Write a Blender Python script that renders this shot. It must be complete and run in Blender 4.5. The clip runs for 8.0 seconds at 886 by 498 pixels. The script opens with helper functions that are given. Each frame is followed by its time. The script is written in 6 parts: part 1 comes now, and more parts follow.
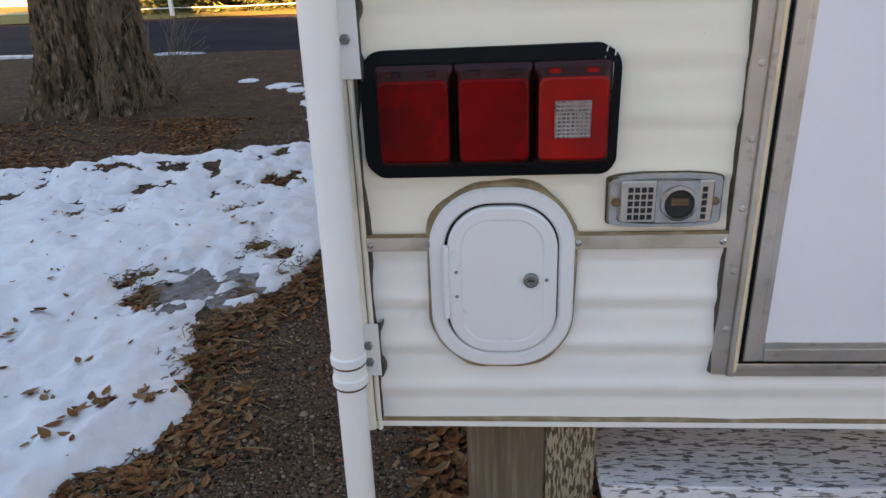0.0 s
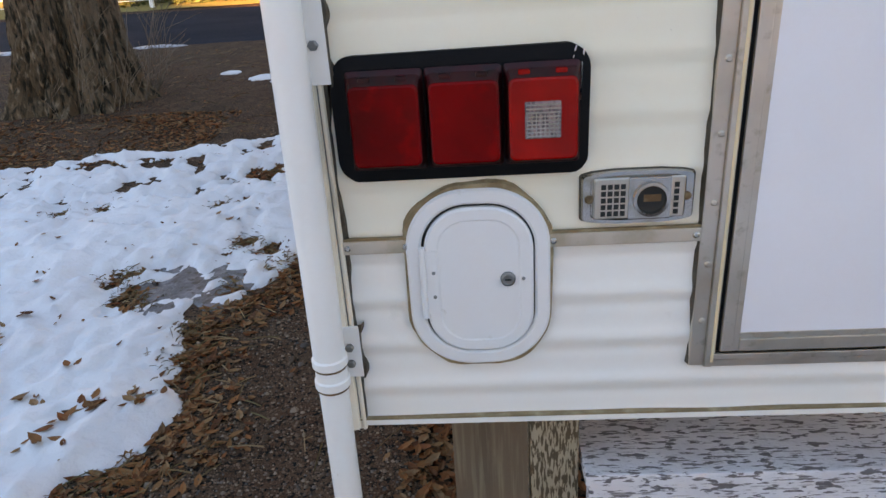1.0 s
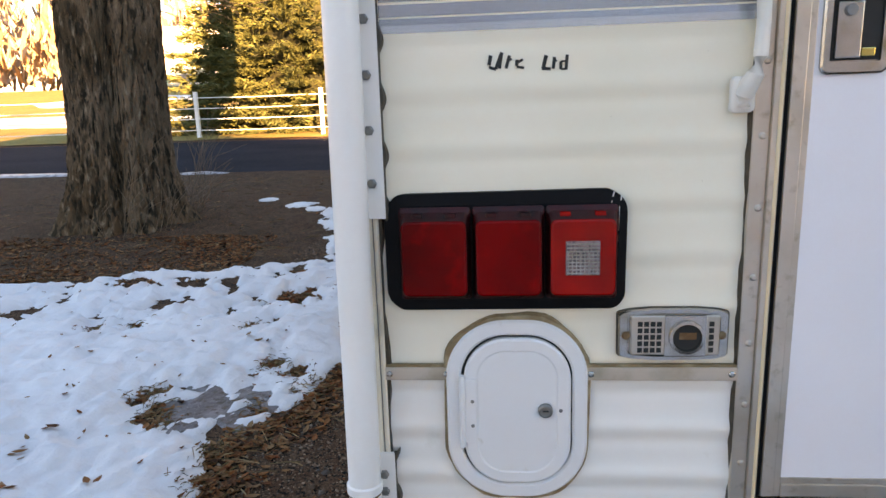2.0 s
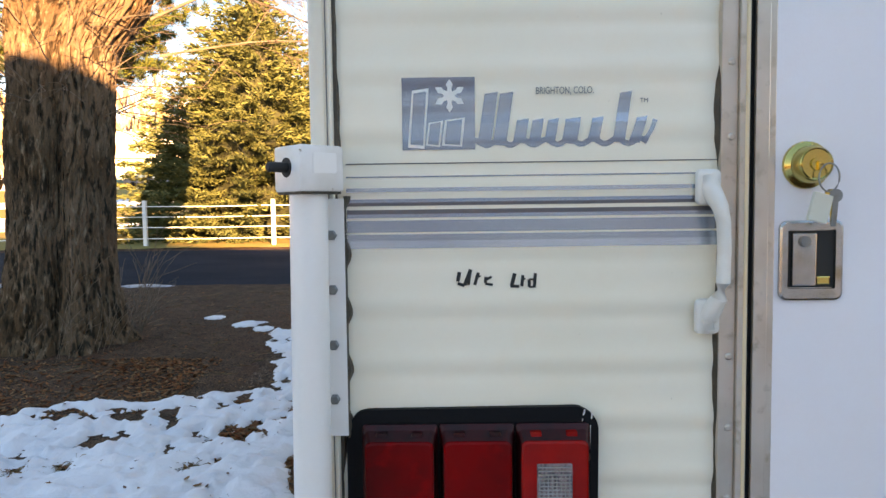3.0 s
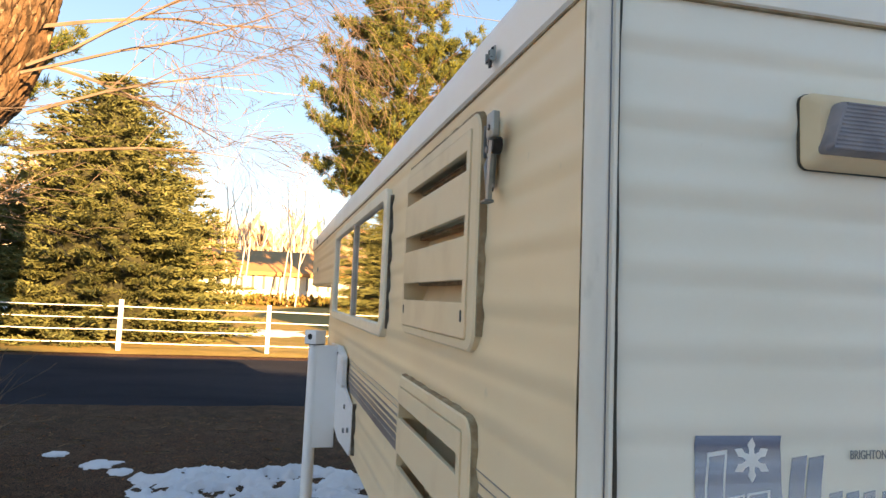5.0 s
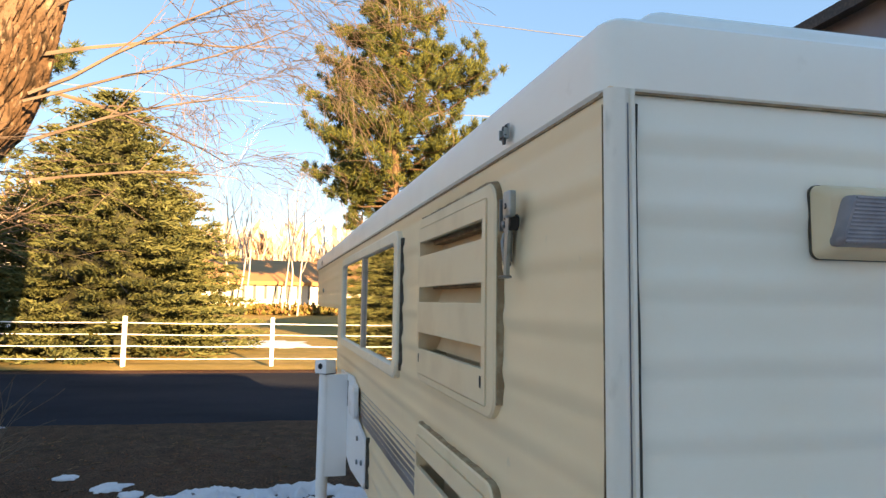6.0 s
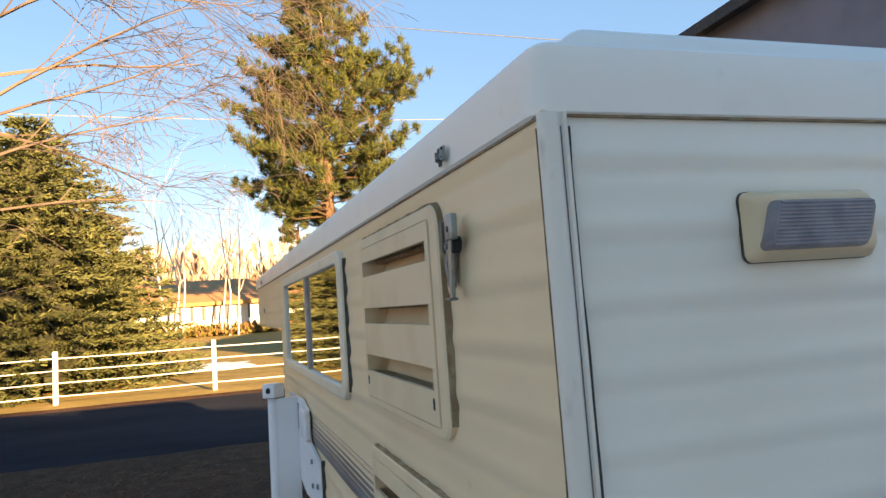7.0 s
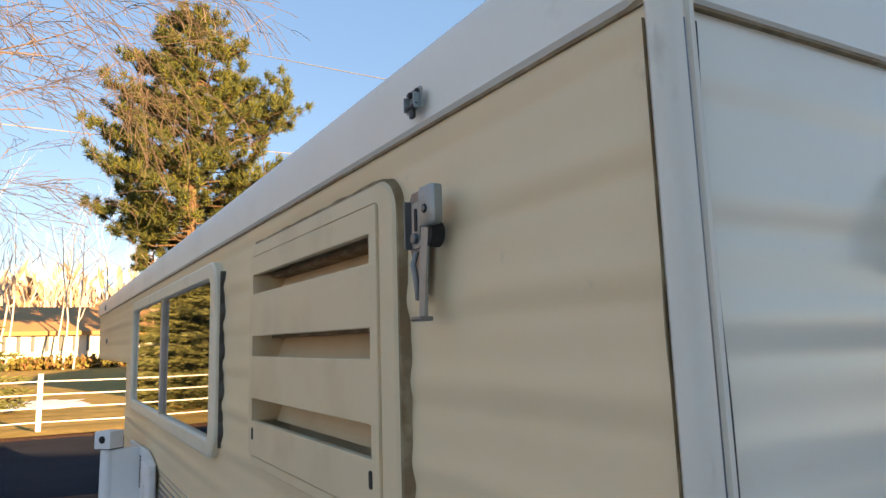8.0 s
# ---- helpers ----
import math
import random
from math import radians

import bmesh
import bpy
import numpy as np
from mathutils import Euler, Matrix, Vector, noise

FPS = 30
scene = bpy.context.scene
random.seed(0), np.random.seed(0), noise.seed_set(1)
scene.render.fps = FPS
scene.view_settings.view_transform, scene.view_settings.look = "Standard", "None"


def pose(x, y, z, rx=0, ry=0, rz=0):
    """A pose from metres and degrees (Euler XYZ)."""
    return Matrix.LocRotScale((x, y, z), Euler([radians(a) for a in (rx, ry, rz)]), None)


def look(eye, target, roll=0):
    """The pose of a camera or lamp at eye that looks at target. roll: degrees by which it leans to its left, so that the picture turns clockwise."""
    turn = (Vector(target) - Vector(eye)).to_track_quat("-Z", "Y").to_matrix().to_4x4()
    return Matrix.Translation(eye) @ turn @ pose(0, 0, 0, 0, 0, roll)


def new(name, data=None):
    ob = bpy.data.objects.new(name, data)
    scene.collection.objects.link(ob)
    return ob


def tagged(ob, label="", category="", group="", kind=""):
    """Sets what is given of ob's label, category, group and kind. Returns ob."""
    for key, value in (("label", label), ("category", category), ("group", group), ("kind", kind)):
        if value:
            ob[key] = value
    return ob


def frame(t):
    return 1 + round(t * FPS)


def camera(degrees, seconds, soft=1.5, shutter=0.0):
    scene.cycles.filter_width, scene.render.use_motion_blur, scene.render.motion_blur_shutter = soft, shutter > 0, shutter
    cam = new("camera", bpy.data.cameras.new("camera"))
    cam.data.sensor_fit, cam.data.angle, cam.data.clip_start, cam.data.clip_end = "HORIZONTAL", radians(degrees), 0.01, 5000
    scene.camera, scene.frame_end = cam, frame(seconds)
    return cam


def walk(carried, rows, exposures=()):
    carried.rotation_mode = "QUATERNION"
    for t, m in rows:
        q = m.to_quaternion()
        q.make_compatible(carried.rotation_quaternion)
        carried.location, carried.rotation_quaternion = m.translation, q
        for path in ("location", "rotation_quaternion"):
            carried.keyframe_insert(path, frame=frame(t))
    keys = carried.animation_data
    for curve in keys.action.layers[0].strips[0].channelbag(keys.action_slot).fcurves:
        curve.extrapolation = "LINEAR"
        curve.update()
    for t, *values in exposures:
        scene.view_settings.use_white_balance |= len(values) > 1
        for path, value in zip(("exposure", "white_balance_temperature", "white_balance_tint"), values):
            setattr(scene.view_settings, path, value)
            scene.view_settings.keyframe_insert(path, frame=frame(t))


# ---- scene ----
cam = camera(66.5, 8.0)
PATH = [
    (0, (0.24, -1.074, 1.459), (0.098, 0.776, 0.711), -2.3),
    (0.5, (0.255, -1.062, 1.474), (0.132, 0.754, 0.645), -3.2),
    (1, (0.267, -1.068, 1.486), (0.148, 0.765, 0.696), -3.8),
    (1.5, (0.254, -1.093, 1.455), (0.109, 0.767, 0.735), -3.2),
    (1.8, (0.243, -1.099, 1.494), (0.083, 0.805, 0.903), -3.0),
    (2, (0.234, -1.121, 1.505), (0.063, 0.825, 1.08), -1.9),
    (2.2, (0.232, -1.109, 1.552), (0.152, 0.854, 1.175), -1.0),
    (3.3, (0.199, -1.022, 1.686), (0.205, 0.977, 1.628), -0.1),
    (3.5, (0.194, -0.949, 1.681), (0.197, 1.05, 1.63), 1.2),
    (4, (0.033, -0.835, 1.722), (-0.088, 1.162, 1.712), 1.2),
    (4.2, (-0.076, -0.799, 1.768), (0.02, 1.198, 1.731), 4.1),
    (4.4, (-0.202, -0.747, 1.844), (0.08, 1.233, 1.856), 4.2),
    (4.5, (-0.25, -0.725, 1.903), (0.11, 1.242, 1.925), 3.1),
    (4.7, (-0.301, -0.71, 1.966), (0.097, 1.241, 2.148), 2.8),
    (5.8, (-0.35, -0.748, 2.107), (0.13, 1.187, 2.263), 0.2),
    (6, (-0.369, -0.748, 2.132), (0.047, 1.199, 2.318), 0.8),
    (6.5, (-0.401, -0.795, 2.178), (-0.022, 1.154, 2.423), -1.1),
    (7, (-0.374, -0.744, 2.169), (0.215, 1.158, 2.359), -4.1),
    (7.5, (-0.348, -0.516, 2.139), (0.405, 1.321, 2.382), -2.4),
    (8, (-0.359, -0.323, 2.157), (0.589, 1.413, 2.455), -1.8),
]
EXPOSURES = [(0.0, 3.40, 20600, 38), (1.0, 3.52, 20600, 38), (2.2, 3.56, 20600, 37), (3.3, 3.29, 16600, 31), (4.0, 3.09, 15500, 30), (4.7, 2.96, 15900, 31), (5.8, 2.74, 13200, 27), (6.5, 2.68, 12300, 26), (8.0, 2.55, 12900, 29)]
walk(cam, [(t, look(eye, aim, roll)) for t, eye, aim, roll in PATH], EXPOSURES)

# ---------------------------------------------------------------- world, sun, exposure
SUN_WAY = Vector((0.35, -0.935, 0.20)).normalized()
world = bpy.data.worlds.new("winter_sky")
scene.world = world
world.use_nodes = True
wn, wl = world.node_tree.nodes, world.node_tree.links
wn.clear()
sky = wn.new("ShaderNodeTexSky")
sky.sky_type, sky.sun_disc = "NISHITA", False
sky.sun_elevation, sky.sun_rotation = radians(11.4), radians(159.5)
sky.altitude, sky.air_density, sky.dust_density, sky.ozone_density = 2000, 1.0, 0.2, 1.6
bg = wn.new("ShaderNodeBackground")
bg.inputs["Strength"].default_value = 0.15
wo = wn.new("ShaderNodeOutputWorld")
tone = wn.new("ShaderNodeHueSaturation")
tone.inputs["Saturation"].default_value = 1.25
wl.new(sky.outputs[0], tone.inputs["Color"])
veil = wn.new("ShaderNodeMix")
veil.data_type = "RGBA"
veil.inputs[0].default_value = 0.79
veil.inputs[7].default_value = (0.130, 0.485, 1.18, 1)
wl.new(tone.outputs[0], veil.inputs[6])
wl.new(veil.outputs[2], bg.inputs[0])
wl.new(bg.outputs[0], wo.inputs[0])
sun = new("sun", bpy.data.lights.new("sun", "SUN"))
sun.data.energy, sun.data.angle, sun.data.color = 3.5, radians(0.5), (1.0, 0.88, 0.67)
sun.matrix_world = look(SUN_WAY * 50, (0, 0, 0))


# ---------------------------------------------------------------- materials
def mat(name, colour, rough=0.6, metal=0.0, vary=(), bump=0.0, bump_scale=200.0, spec=0.5, coat=0.0):
    """A principled material. vary: rows of (scale, colour, low, high) that mix a colour in by noise."""
    m = bpy.data.materials.new(name)
    m.use_nodes = True
    nt = m.node_tree
    n, l = nt.nodes, nt.links
    b = n["Principled BSDF"]
    b.inputs["Roughness"].default_value = rough
    b.inputs["Metallic"].default_value = metal
    b.inputs["Specular IOR Level"].default_value = spec
    b.inputs["Coat Weight"].default_value = coat
    co = n.new("ShaderNodeTexCoord")
    last = n.new("ShaderNodeRGB")
    last.outputs[0].default_value = (*colour, 1)
    last = last.outputs[0]
    for row in vary:
        scale, c, lo, hi = row[:4]
        stretch = row[4] if len(row) > 4 else (1, 1, 1)
        mp = n.new("ShaderNodeMapping")
        mp.inputs["Scale"].default_value = stretch
        l.new(co.outputs["Object"], mp.inputs[0])
        t = n.new("ShaderNodeTexNoise")
        t.inputs["Scale"].default_value, t.inputs["Detail"].default_value = scale, 6
        l.new(mp.outputs[0], t.inputs["Vector"])
        r = n.new("ShaderNodeMapRange")
        r.inputs["From Min"].default_value, r.inputs["From Max"].default_value = lo, hi
        l.new(t.outputs[0], r.inputs[0])
        mx = n.new("ShaderNodeMix")
        mx.data_type = "RGBA"
        l.new(r.outputs[0], mx.inputs[0])
        l.new(last, mx.inputs[6])
        mx.inputs[7].default_value = (*c, 1)
        last = mx.outputs[2]
    l.new(last, b.inputs["Base Color"])
    if bump:
        t = n.new("ShaderNodeTexNoise")
        t.inputs["Scale"].default_value, t.inputs["Detail"].default_value = bump_scale, 5
        l.new(co.outputs["Object"], t.inputs["Vector"])
        bp = n.new("ShaderNodeBump")
        bp.inputs["Strength"].default_value, bp.inputs["Distance"].default_value = bump, 0.01
        l.new(t.outputs[0], bp.inputs["Height"])
        l.new(bp.outputs[0], b.inputs["Normal"])
    return m


def island_vary(m, colours):
    """Colour each loose piece of a mesh by its own random value."""
    n, l = m.node_tree.nodes, m.node_tree.links
    geo = n.new("ShaderNodeNewGeometry")
    ramp = n.new("ShaderNodeValToRGB")
    el = ramp.color_ramp.elements
    el[0].color, el[1].color = (*colours[0], 1), (*colours[-1], 1)
    for i, c in enumerate(colours[1:-1], 1):
        el.new(i / (len(colours) - 1)).color = (*c, 1)
    l.new(geo.outputs["Random Per Island"], ramp.inputs[0])
    l.new(ramp.outputs[0], n["Principled BSDF"].inputs["Base Color"])
    return m


WHITE_LOW = mat("siding_lower_white", (0.85, 0.81, 0.75), 0.2, vary=[(1.6, (0.76, 0.75, 0.72), 0.45, 0.75), (14, (0.62, 0.56, 0.44), 0.7, 0.92)], bump=0.06, bump_scale=9)
WHITE = mat("siding_white", (0.87, 0.785, 0.645), 0.26, vary=[(1.6, (0.82, 0.73, 0.57), 0.45, 0.75), (5, (0.66, 0.58, 0.44), 0.68, 0.95, (1, 1, 0.5)), (60, (0.4, 0.33, 0.24), 0.74, 0.8)], bump=0.06, bump_scale=9)
CREAM = mat("siding_cream", (0.88, 0.63, 0.39), 0.42, vary=[(2.2, (0.81, 0.57, 0.35), 0.45, 0.75), (18, (0.5, 0.42, 0.3), 0.68, 0.9)], bump=0.05, bump_scale=9)
PLASTIC = mat("cream_plastic", (0.82, 0.59, 0.37), 0.5, vary=[(8, (0.72, 0.49, 0.29), 0.5, 0.8)], bump=0.03)
ROOFM = mat("roof_white", (0.90, 0.81, 0.69), 0.36, vary=[(3, (0.80, 0.71, 0.60), 0.45, 0.8), (14, (0.7, 0.6, 0.48), 0.66, 0.9)], bump=0.04, bump_scale=12)
PAINT = mat("jack_white_paint", (0.81, 0.79, 0.76), 0.3, vary=[(25, (0.33, 0.2, 0.08), 0.73, 0.78), (4, (0.74, 0.73, 0.7), 0.4, 0.8)])
CAPW = mat("cap_white_paint", (0.78, 0.75, 0.72), 0.38, vary=[(9, (0.62, 0.57, 0.5), 0.5, 0.75), (34, (0.3, 0.19, 0.1), 0.66, 0.69)])
TRIMW = mat("trim_white", (0.86, 0.75, 0.62), 0.5, vary=[(6, (0.66, 0.58, 0.47), 0.45, 0.75, (1, 1, 0.3)), (22, (0.5, 0.42, 0.32), 0.62, 0.8, (1, 1, 0.35))])
HATCHW = mat("hatch_white", (0.74, 0.74, 0.73), 0.38, vary=[(3, (0.69, 0.69, 0.68), 0.4, 0.8), (26, (0.42, 0.34, 0.24), 0.68, 0.8)])
DOORW = mat("door_white", (0.78, 0.77, 0.79), 0.45, vary=[(3, (0.72, 0.71, 0.73), 0.4, 0.8)], bump=0.02)
ALU = mat("aluminium", (0.60, 0.52, 0.45), 0.36, 0.8, vary=[(9, (0.46, 0.38, 0.31), 0.45, 0.75), (40, (0.33, 0.27, 0.2), 0.58, 0.8)])
ALU_DIRTY = mat("dirty_aluminium", (0.60, 0.50, 0.42), 0.55, 0.5, vary=[(14, (0.36, 0.29, 0.2), 0.45, 0.75)])
CHROME = mat("chrome", (0.44, 0.42, 0.40), 0.24, 0.95, vary=[(30, (0.34, 0.26, 0.17), 0.5, 0.75), (12, (0.33, 0.3, 0.27), 0.5, 0.7)])
BRASS = mat("brass", (0.6, 0.42, 0.14), 0.16, 1.0)
STEEL = mat("grey_steel", (0.23, 0.235, 0.23), 0.45, 0.85, vary=[(40, (0.2, 0.16, 0.12), 0.55, 0.75)])
STEEL_DARK = mat("dull_dark_steel", (0.09, 0.093, 0.095), 0.55, 0.6, vary=[(50, (0.06, 0.045, 0.035), 0.5, 0.75)])
LATCHPLATE = mat("zinc_plated_steel", (0.34, 0.37, 0.35), 0.45, 0.6, vary=[(40, (0.24, 0.24, 0.21), 0.5, 0.75), (160, (0.2, 0.15, 0.1), 0.66, 0.75)])
RUBBER = mat("black_rubber", (0.005, 0.005, 0.006), 0.6, bump=0.15, bump_scale=60, spec=0.12)
# near-black for black parts, and for shade painted in place of holes
DARK = mat("hole_shade_and_black", (0.015, 0.013, 0.012), 0.7)
SEAL = mat("brown_sealant", (0.26, 0.15, 0.075), 0.7, vary=[(30, (0.42, 0.3, 0.18), 0.45, 0.7)], bump=0.4, bump_scale=90)
SEAL_DK = mat("black_sealant", (0.055, 0.036, 0.023), 0.6, vary=[(30, (0.1, 0.075, 0.05), 0.5, 0.75)], bump=0.4, bump_scale=90)
RUST = mat("rust", (0.15, 0.065, 0.026), 0.8, vary=[(60, (0.28, 0.17, 0.09), 0.5, 0.75)])
RED = mat("red_lens", (0.27, 0.002, 0.002), 0.2, vary=[(7, (0.10, 0.001, 0.001), 0.4, 0.68), (22, (0.40, 0.004, 0.003), 0.56, 0.8)], spec=0.1)
RED_DK = mat("dark_red_lens", (0.05, 0.003, 0.004), 0.35, vary=[(30, (0.018, 0.003, 0.004), 0.45, 0.7)], spec=0.25)
RED_B = mat("bright_red_lens", (0.55, 0.008, 0.004), 0.2, vary=[(12, (0.30, 0.006, 0.004), 0.4, 0.75)], spec=0.18)
CLEAR = mat("clear_lens", (0.34, 0.22, 0.22), 0.15, 0.3, vary=[(220, (0.12, 0.1, 0.1), 0.45, 0.6, (1, 1, 0.2))])
LAMPLENS = mat("porch_lens", (0.25, 0.215, 0.215), 0.25, vary=[(22, (0.16, 0.135, 0.14), 0.4, 0.7)])
# foil tones: lighter and darker halves paint in the sky's reflection
STRIPE = mat("stripe_silver", (0.52, 0.64, 0.70), 0.24, 0.75, vary=[(2, (0.38, 0.46, 0.53), 0.4, 0.7)])
STRIPE_MID = mat("stripe_mid_painted_sheen", (0.37, 0.47, 0.53), 0.26, 0.75, vary=[(2, (0.3, 0.34, 0.41), 0.4, 0.7)])
# the same foil in grey-brown, painting in what the side reflects
STRIPE_SIDE = mat("side_stripe_painted_reflection", (0.28, 0.245, 0.23), 0.35, 0.4, vary=[(3, (0.2, 0.17, 0.16), 0.4, 0.7)])
STRIPE_DK = mat("stripe_grey", (0.17, 0.165, 0.175), 0.3, 0.8)
DECAL = mat("decal_black", (0.015, 0.015, 0.015), 0.4)
DECAL_GREY = mat("decal_grey", (0.2, 0.2, 0.19), 0.5)
DECAL_CREAM = mat("decal_cream", (0.74, 0.73, 0.68), 0.35)
# dark level bands paint in the reflections of the ribbed foil
BLUEDECAL = mat("decal_blue_silver_reflections", (0.38, 0.51, 0.60), 0.26, 0.75, vary=[(3, (0.2, 0.22, 0.27), 0.46, 0.62, (0.3, 0.3, 9))])
WOOD = mat("weathered_wood", (0.17, 0.105, 0.068), 0.8, vary=[(14, (0.11, 0.07, 0.045), 0.4, 0.7, (1, 1, 0.06)), (90, (0.3, 0.23, 0.15), 0.5, 0.8, (1, 1, 0.04))], bump=0.3, bump_scale=80)
WOOD_PALE = mat("grained_pale_wood", (0.46, 0.35, 0.25), 0.8, vary=[(6, (0.36, 0.27, 0.18), 0.4, 0.7), (190, (0.11, 0.065, 0.035), 0.485, 0.515, (1, 1, 0.16))], bump=0.4, bump_scale=60)
PEEL = mat("peeling_white_paint", (0.76, 0.74, 0.76), 0.6, vary=[(9, (0.62, 0.6, 0.63), 0.4, 0.8), (78, (0.16, 0.135, 0.14), 0.57, 0.585, (0.34, 1, 1)), (150, (0.2, 0.17, 0.17), 0.585, 0.61, (0.16, 1, 1)), (260, (0.36, 0.34, 0.35), 0.62, 0.66, (0.08, 1, 1))], bump=0.5, bump_scale=60)
EARTH = mat("ground_earth", (0.125, 0.054, 0.033), 0.95, vary=[(0.7, (0.085, 0.042, 0.026), 0.4, 0.65), (6, (0.155, 0.078, 0.05), 0.45, 0.7), (60, (0.018, 0.01, 0.008), 0.5, 0.62), (110, (0.25, 0.145, 0.105), 0.59, 0.67), (260, (0.02, 0.012, 0.01), 0.56, 0.66)], bump=0.9, bump_scale=120, spec=0.1)
FIELD = mat("dry_grass_field", (0.30, 0.205, 0.07), 0.95, vary=[(0.25, (0.24, 0.175, 0.055), 0.4, 0.7), (3, (0.36, 0.24, 0.09), 0.45, 0.7), (40, (0.11, 0.075, 0.027), 0.55, 0.8)], bump=0.8, bump_scale=30, spec=0.15)
ASPHALT = mat("asphalt", (0.027, 0.031, 0.039), 0.9, vary=[(1.2, (0.019, 0.021, 0.027), 0.4, 0.7, (0.3, 1, 1)), (160, (0.07, 0.07, 0.075), 0.62, 0.78)], bump=0.4, bump_scale=150, spec=0.03)
SNOW = mat("snow", (0.68, 0.685, 0.70), 0.7, vary=[(2.5, (0.58, 0.585, 0.61), 0.45, 0.75), (30, (0.55, 0.5, 0.46), 0.72, 0.85)], bump=0.8, bump_scale=24)
ICE = mat("ice", (0.36, 0.38, 0.42), 0.3, vary=[(12, (0.13, 0.12, 0.12), 0.45, 0.65)], bump=0.3, bump_scale=25)
SLUSH = mat("wet_slush", (0.10, 0.097, 0.102), 0.35, vary=[(11, (0.19, 0.19, 0.2), 0.45, 0.66), (30, (0.06, 0.045, 0.036), 0.5, 0.62), (90, (0.3, 0.29, 0.29), 0.62, 0.7)], bump=0.5, bump_scale=40)
BARK = mat("bark", (0.165, 0.105, 0.07), 0.95, vary=[(1.1, (0.10, 0.058, 0.034), 0.42, 0.58), (16, (0.035, 0.023, 0.015), 0.5, 0.62, (1, 1, 0.28)), (26, (0.26, 0.185, 0.13), 0.56, 0.74, (1, 1, 0.3)), (90, (0.03, 0.02, 0.014), 0.56, 0.8, (1, 1, 0.4))], bump=1.0, bump_scale=30, spec=0.1)
TWIG = mat("twig", (0.19, 0.135, 0.10), 0.9, vary=[(3, (0.09, 0.062, 0.045), 0.4, 0.7)])
LEAF = island_vary(mat("dead_leaf", (0.2, 0.1, 0.04), 0.8, spec=0.2), [(0.06, 0.020, 0.011), (0.25, 0.066, 0.026), (0.35, 0.115, 0.044), (0.13, 0.04, 0.019), (0.35, 0.165, 0.085), (0.25, 0.085, 0.031)])
STRAW = island_vary(mat("straw", (0.3, 0.2, 0.09), 0.85), [(0.24, 0.12, 0.055), (0.36, 0.21, 0.11), (0.13, 0.06, 0.03), (0.14, 0.105, 0.04), (0.2, 0.09, 0.04)])
STONE = island_vary(mat("pebble", (0.2, 0.17, 0.15), 0.9, spec=0.2), [(0.10, 0.055, 0.038), (0.19, 0.11, 0.078), (0.33, 0.225, 0.17), (0.08, 0.072, 0.072), (0.17, 0.084, 0.055), (0.24, 0.165, 0.125)])
SPRUCE = island_vary(mat("spruce_needles", (0.05, 0.06, 0.02), 0.8, spec=0.2), [(0.045, 0.062, 0.025), (0.12, 0.125, 0.045), (0.08, 0.09, 0.035), (0.155, 0.15, 0.06)])
PINE = island_vary(mat("pine_needles", (0.06, 0.07, 0.02), 0.8, spec=0.2), [(0.03, 0.06, 0.03), (0.115, 0.12, 0.024), (0.028, 0.052, 0.036), (0.17, 0.16, 0.03)])
BUSH = island_vary(mat("bush_leaf", (0.1, 0.1, 0.03), 0.8), [(0.1, 0.1, 0.02), (0.2, 0.15, 0.04), (0.2, 0.08, 0.04)])
FENCEW = mat("fence_white", (0.8, 0.79, 0.76), 0.5, vary=[(6, (0.7, 0.68, 0.64), 0.45, 0.8)])
HOUSEWHITE = mat("white_house_siding", (0.74, 0.72, 0.68), 0.7, vary=[(2, (0.66, 0.64, 0.6), 0.4, 0.7)], bump=0.2)
HOUSEWALL = mat("house_siding", (0.24, 0.23, 0.27), 0.8, vary=[(2, (0.2, 0.19, 0.22), 0.4, 0.7)], bump=0.2)
SHINGLE = mat("dark_shingle", (0.05, 0.045, 0.045), 0.9, vary=[(20, (0.09, 0.08, 0.075), 0.45, 0.7)], bump=0.6, bump_scale=40)
FARWALL = mat("far_building_wall", (0.70, 0.67, 0.58), 0.8, vary=[(1, (0.7, 0.66, 0.55), 0.4, 0.7)])
FARROOF = mat("far_building_roof", (0.42, 0.2, 0.08), 0.8, vary=[(1, (0.36, 0.18, 0.08), 0.4, 0.7)])
# blue-grey base stands in for the haze of distance
HILL = mat("far_hill_haze_tone", (0.26, 0.27, 0.33), 0.95, vary=[(0.012, (0.42, 0.43, 0.5), 0.45, 0.6), (0.05, (0.34, 0.31, 0.34), 0.5, 0.7)])
FARBAR = mat("far_wall_bar", (0.10, 0.11, 0.11), 0.3)
BIRCH = mat("birch_bark", (0.48, 0.43, 0.38), 0.8, vary=[(9, (0.3, 0.26, 0.22), 0.6, 0.75, (1, 1, 0.4))])
TEAL = mat("teal_paint", (0.03, 0.25, 0.25), 0.3)
CARRED = mat("red_paint", (0.35, 0.03, 0.02), 0.3)
CARGREY = mat("grey_paint", (0.2, 0.2, 0.22), 0.3)
LINE = mat("cable", (0.25, 0.22, 0.18), 0.7)


def glass(name, tint, rough=0.02):
    """A dark tinted pane that mirrors what stands before it."""
    m = mat(name, tint, rough, 0.0, spec=1.0, coat=1.0)
    m.node_tree.nodes["Principled BSDF"].inputs["IOR"].default_value = 2.2
    return m


TINT = glass("tinted_glass", (0.012, 0.012, 0.010))


# ---------------------------------------------------------------- mesh helpers
def mesh_of(name, bm, material):
    bmesh.ops.recalc_face_normals(bm, faces=bm.faces)
    me = bpy.data.meshes.new(name)
    bm.to_mesh(me)
    bm.free()
    me.materials.append(material)
    return me


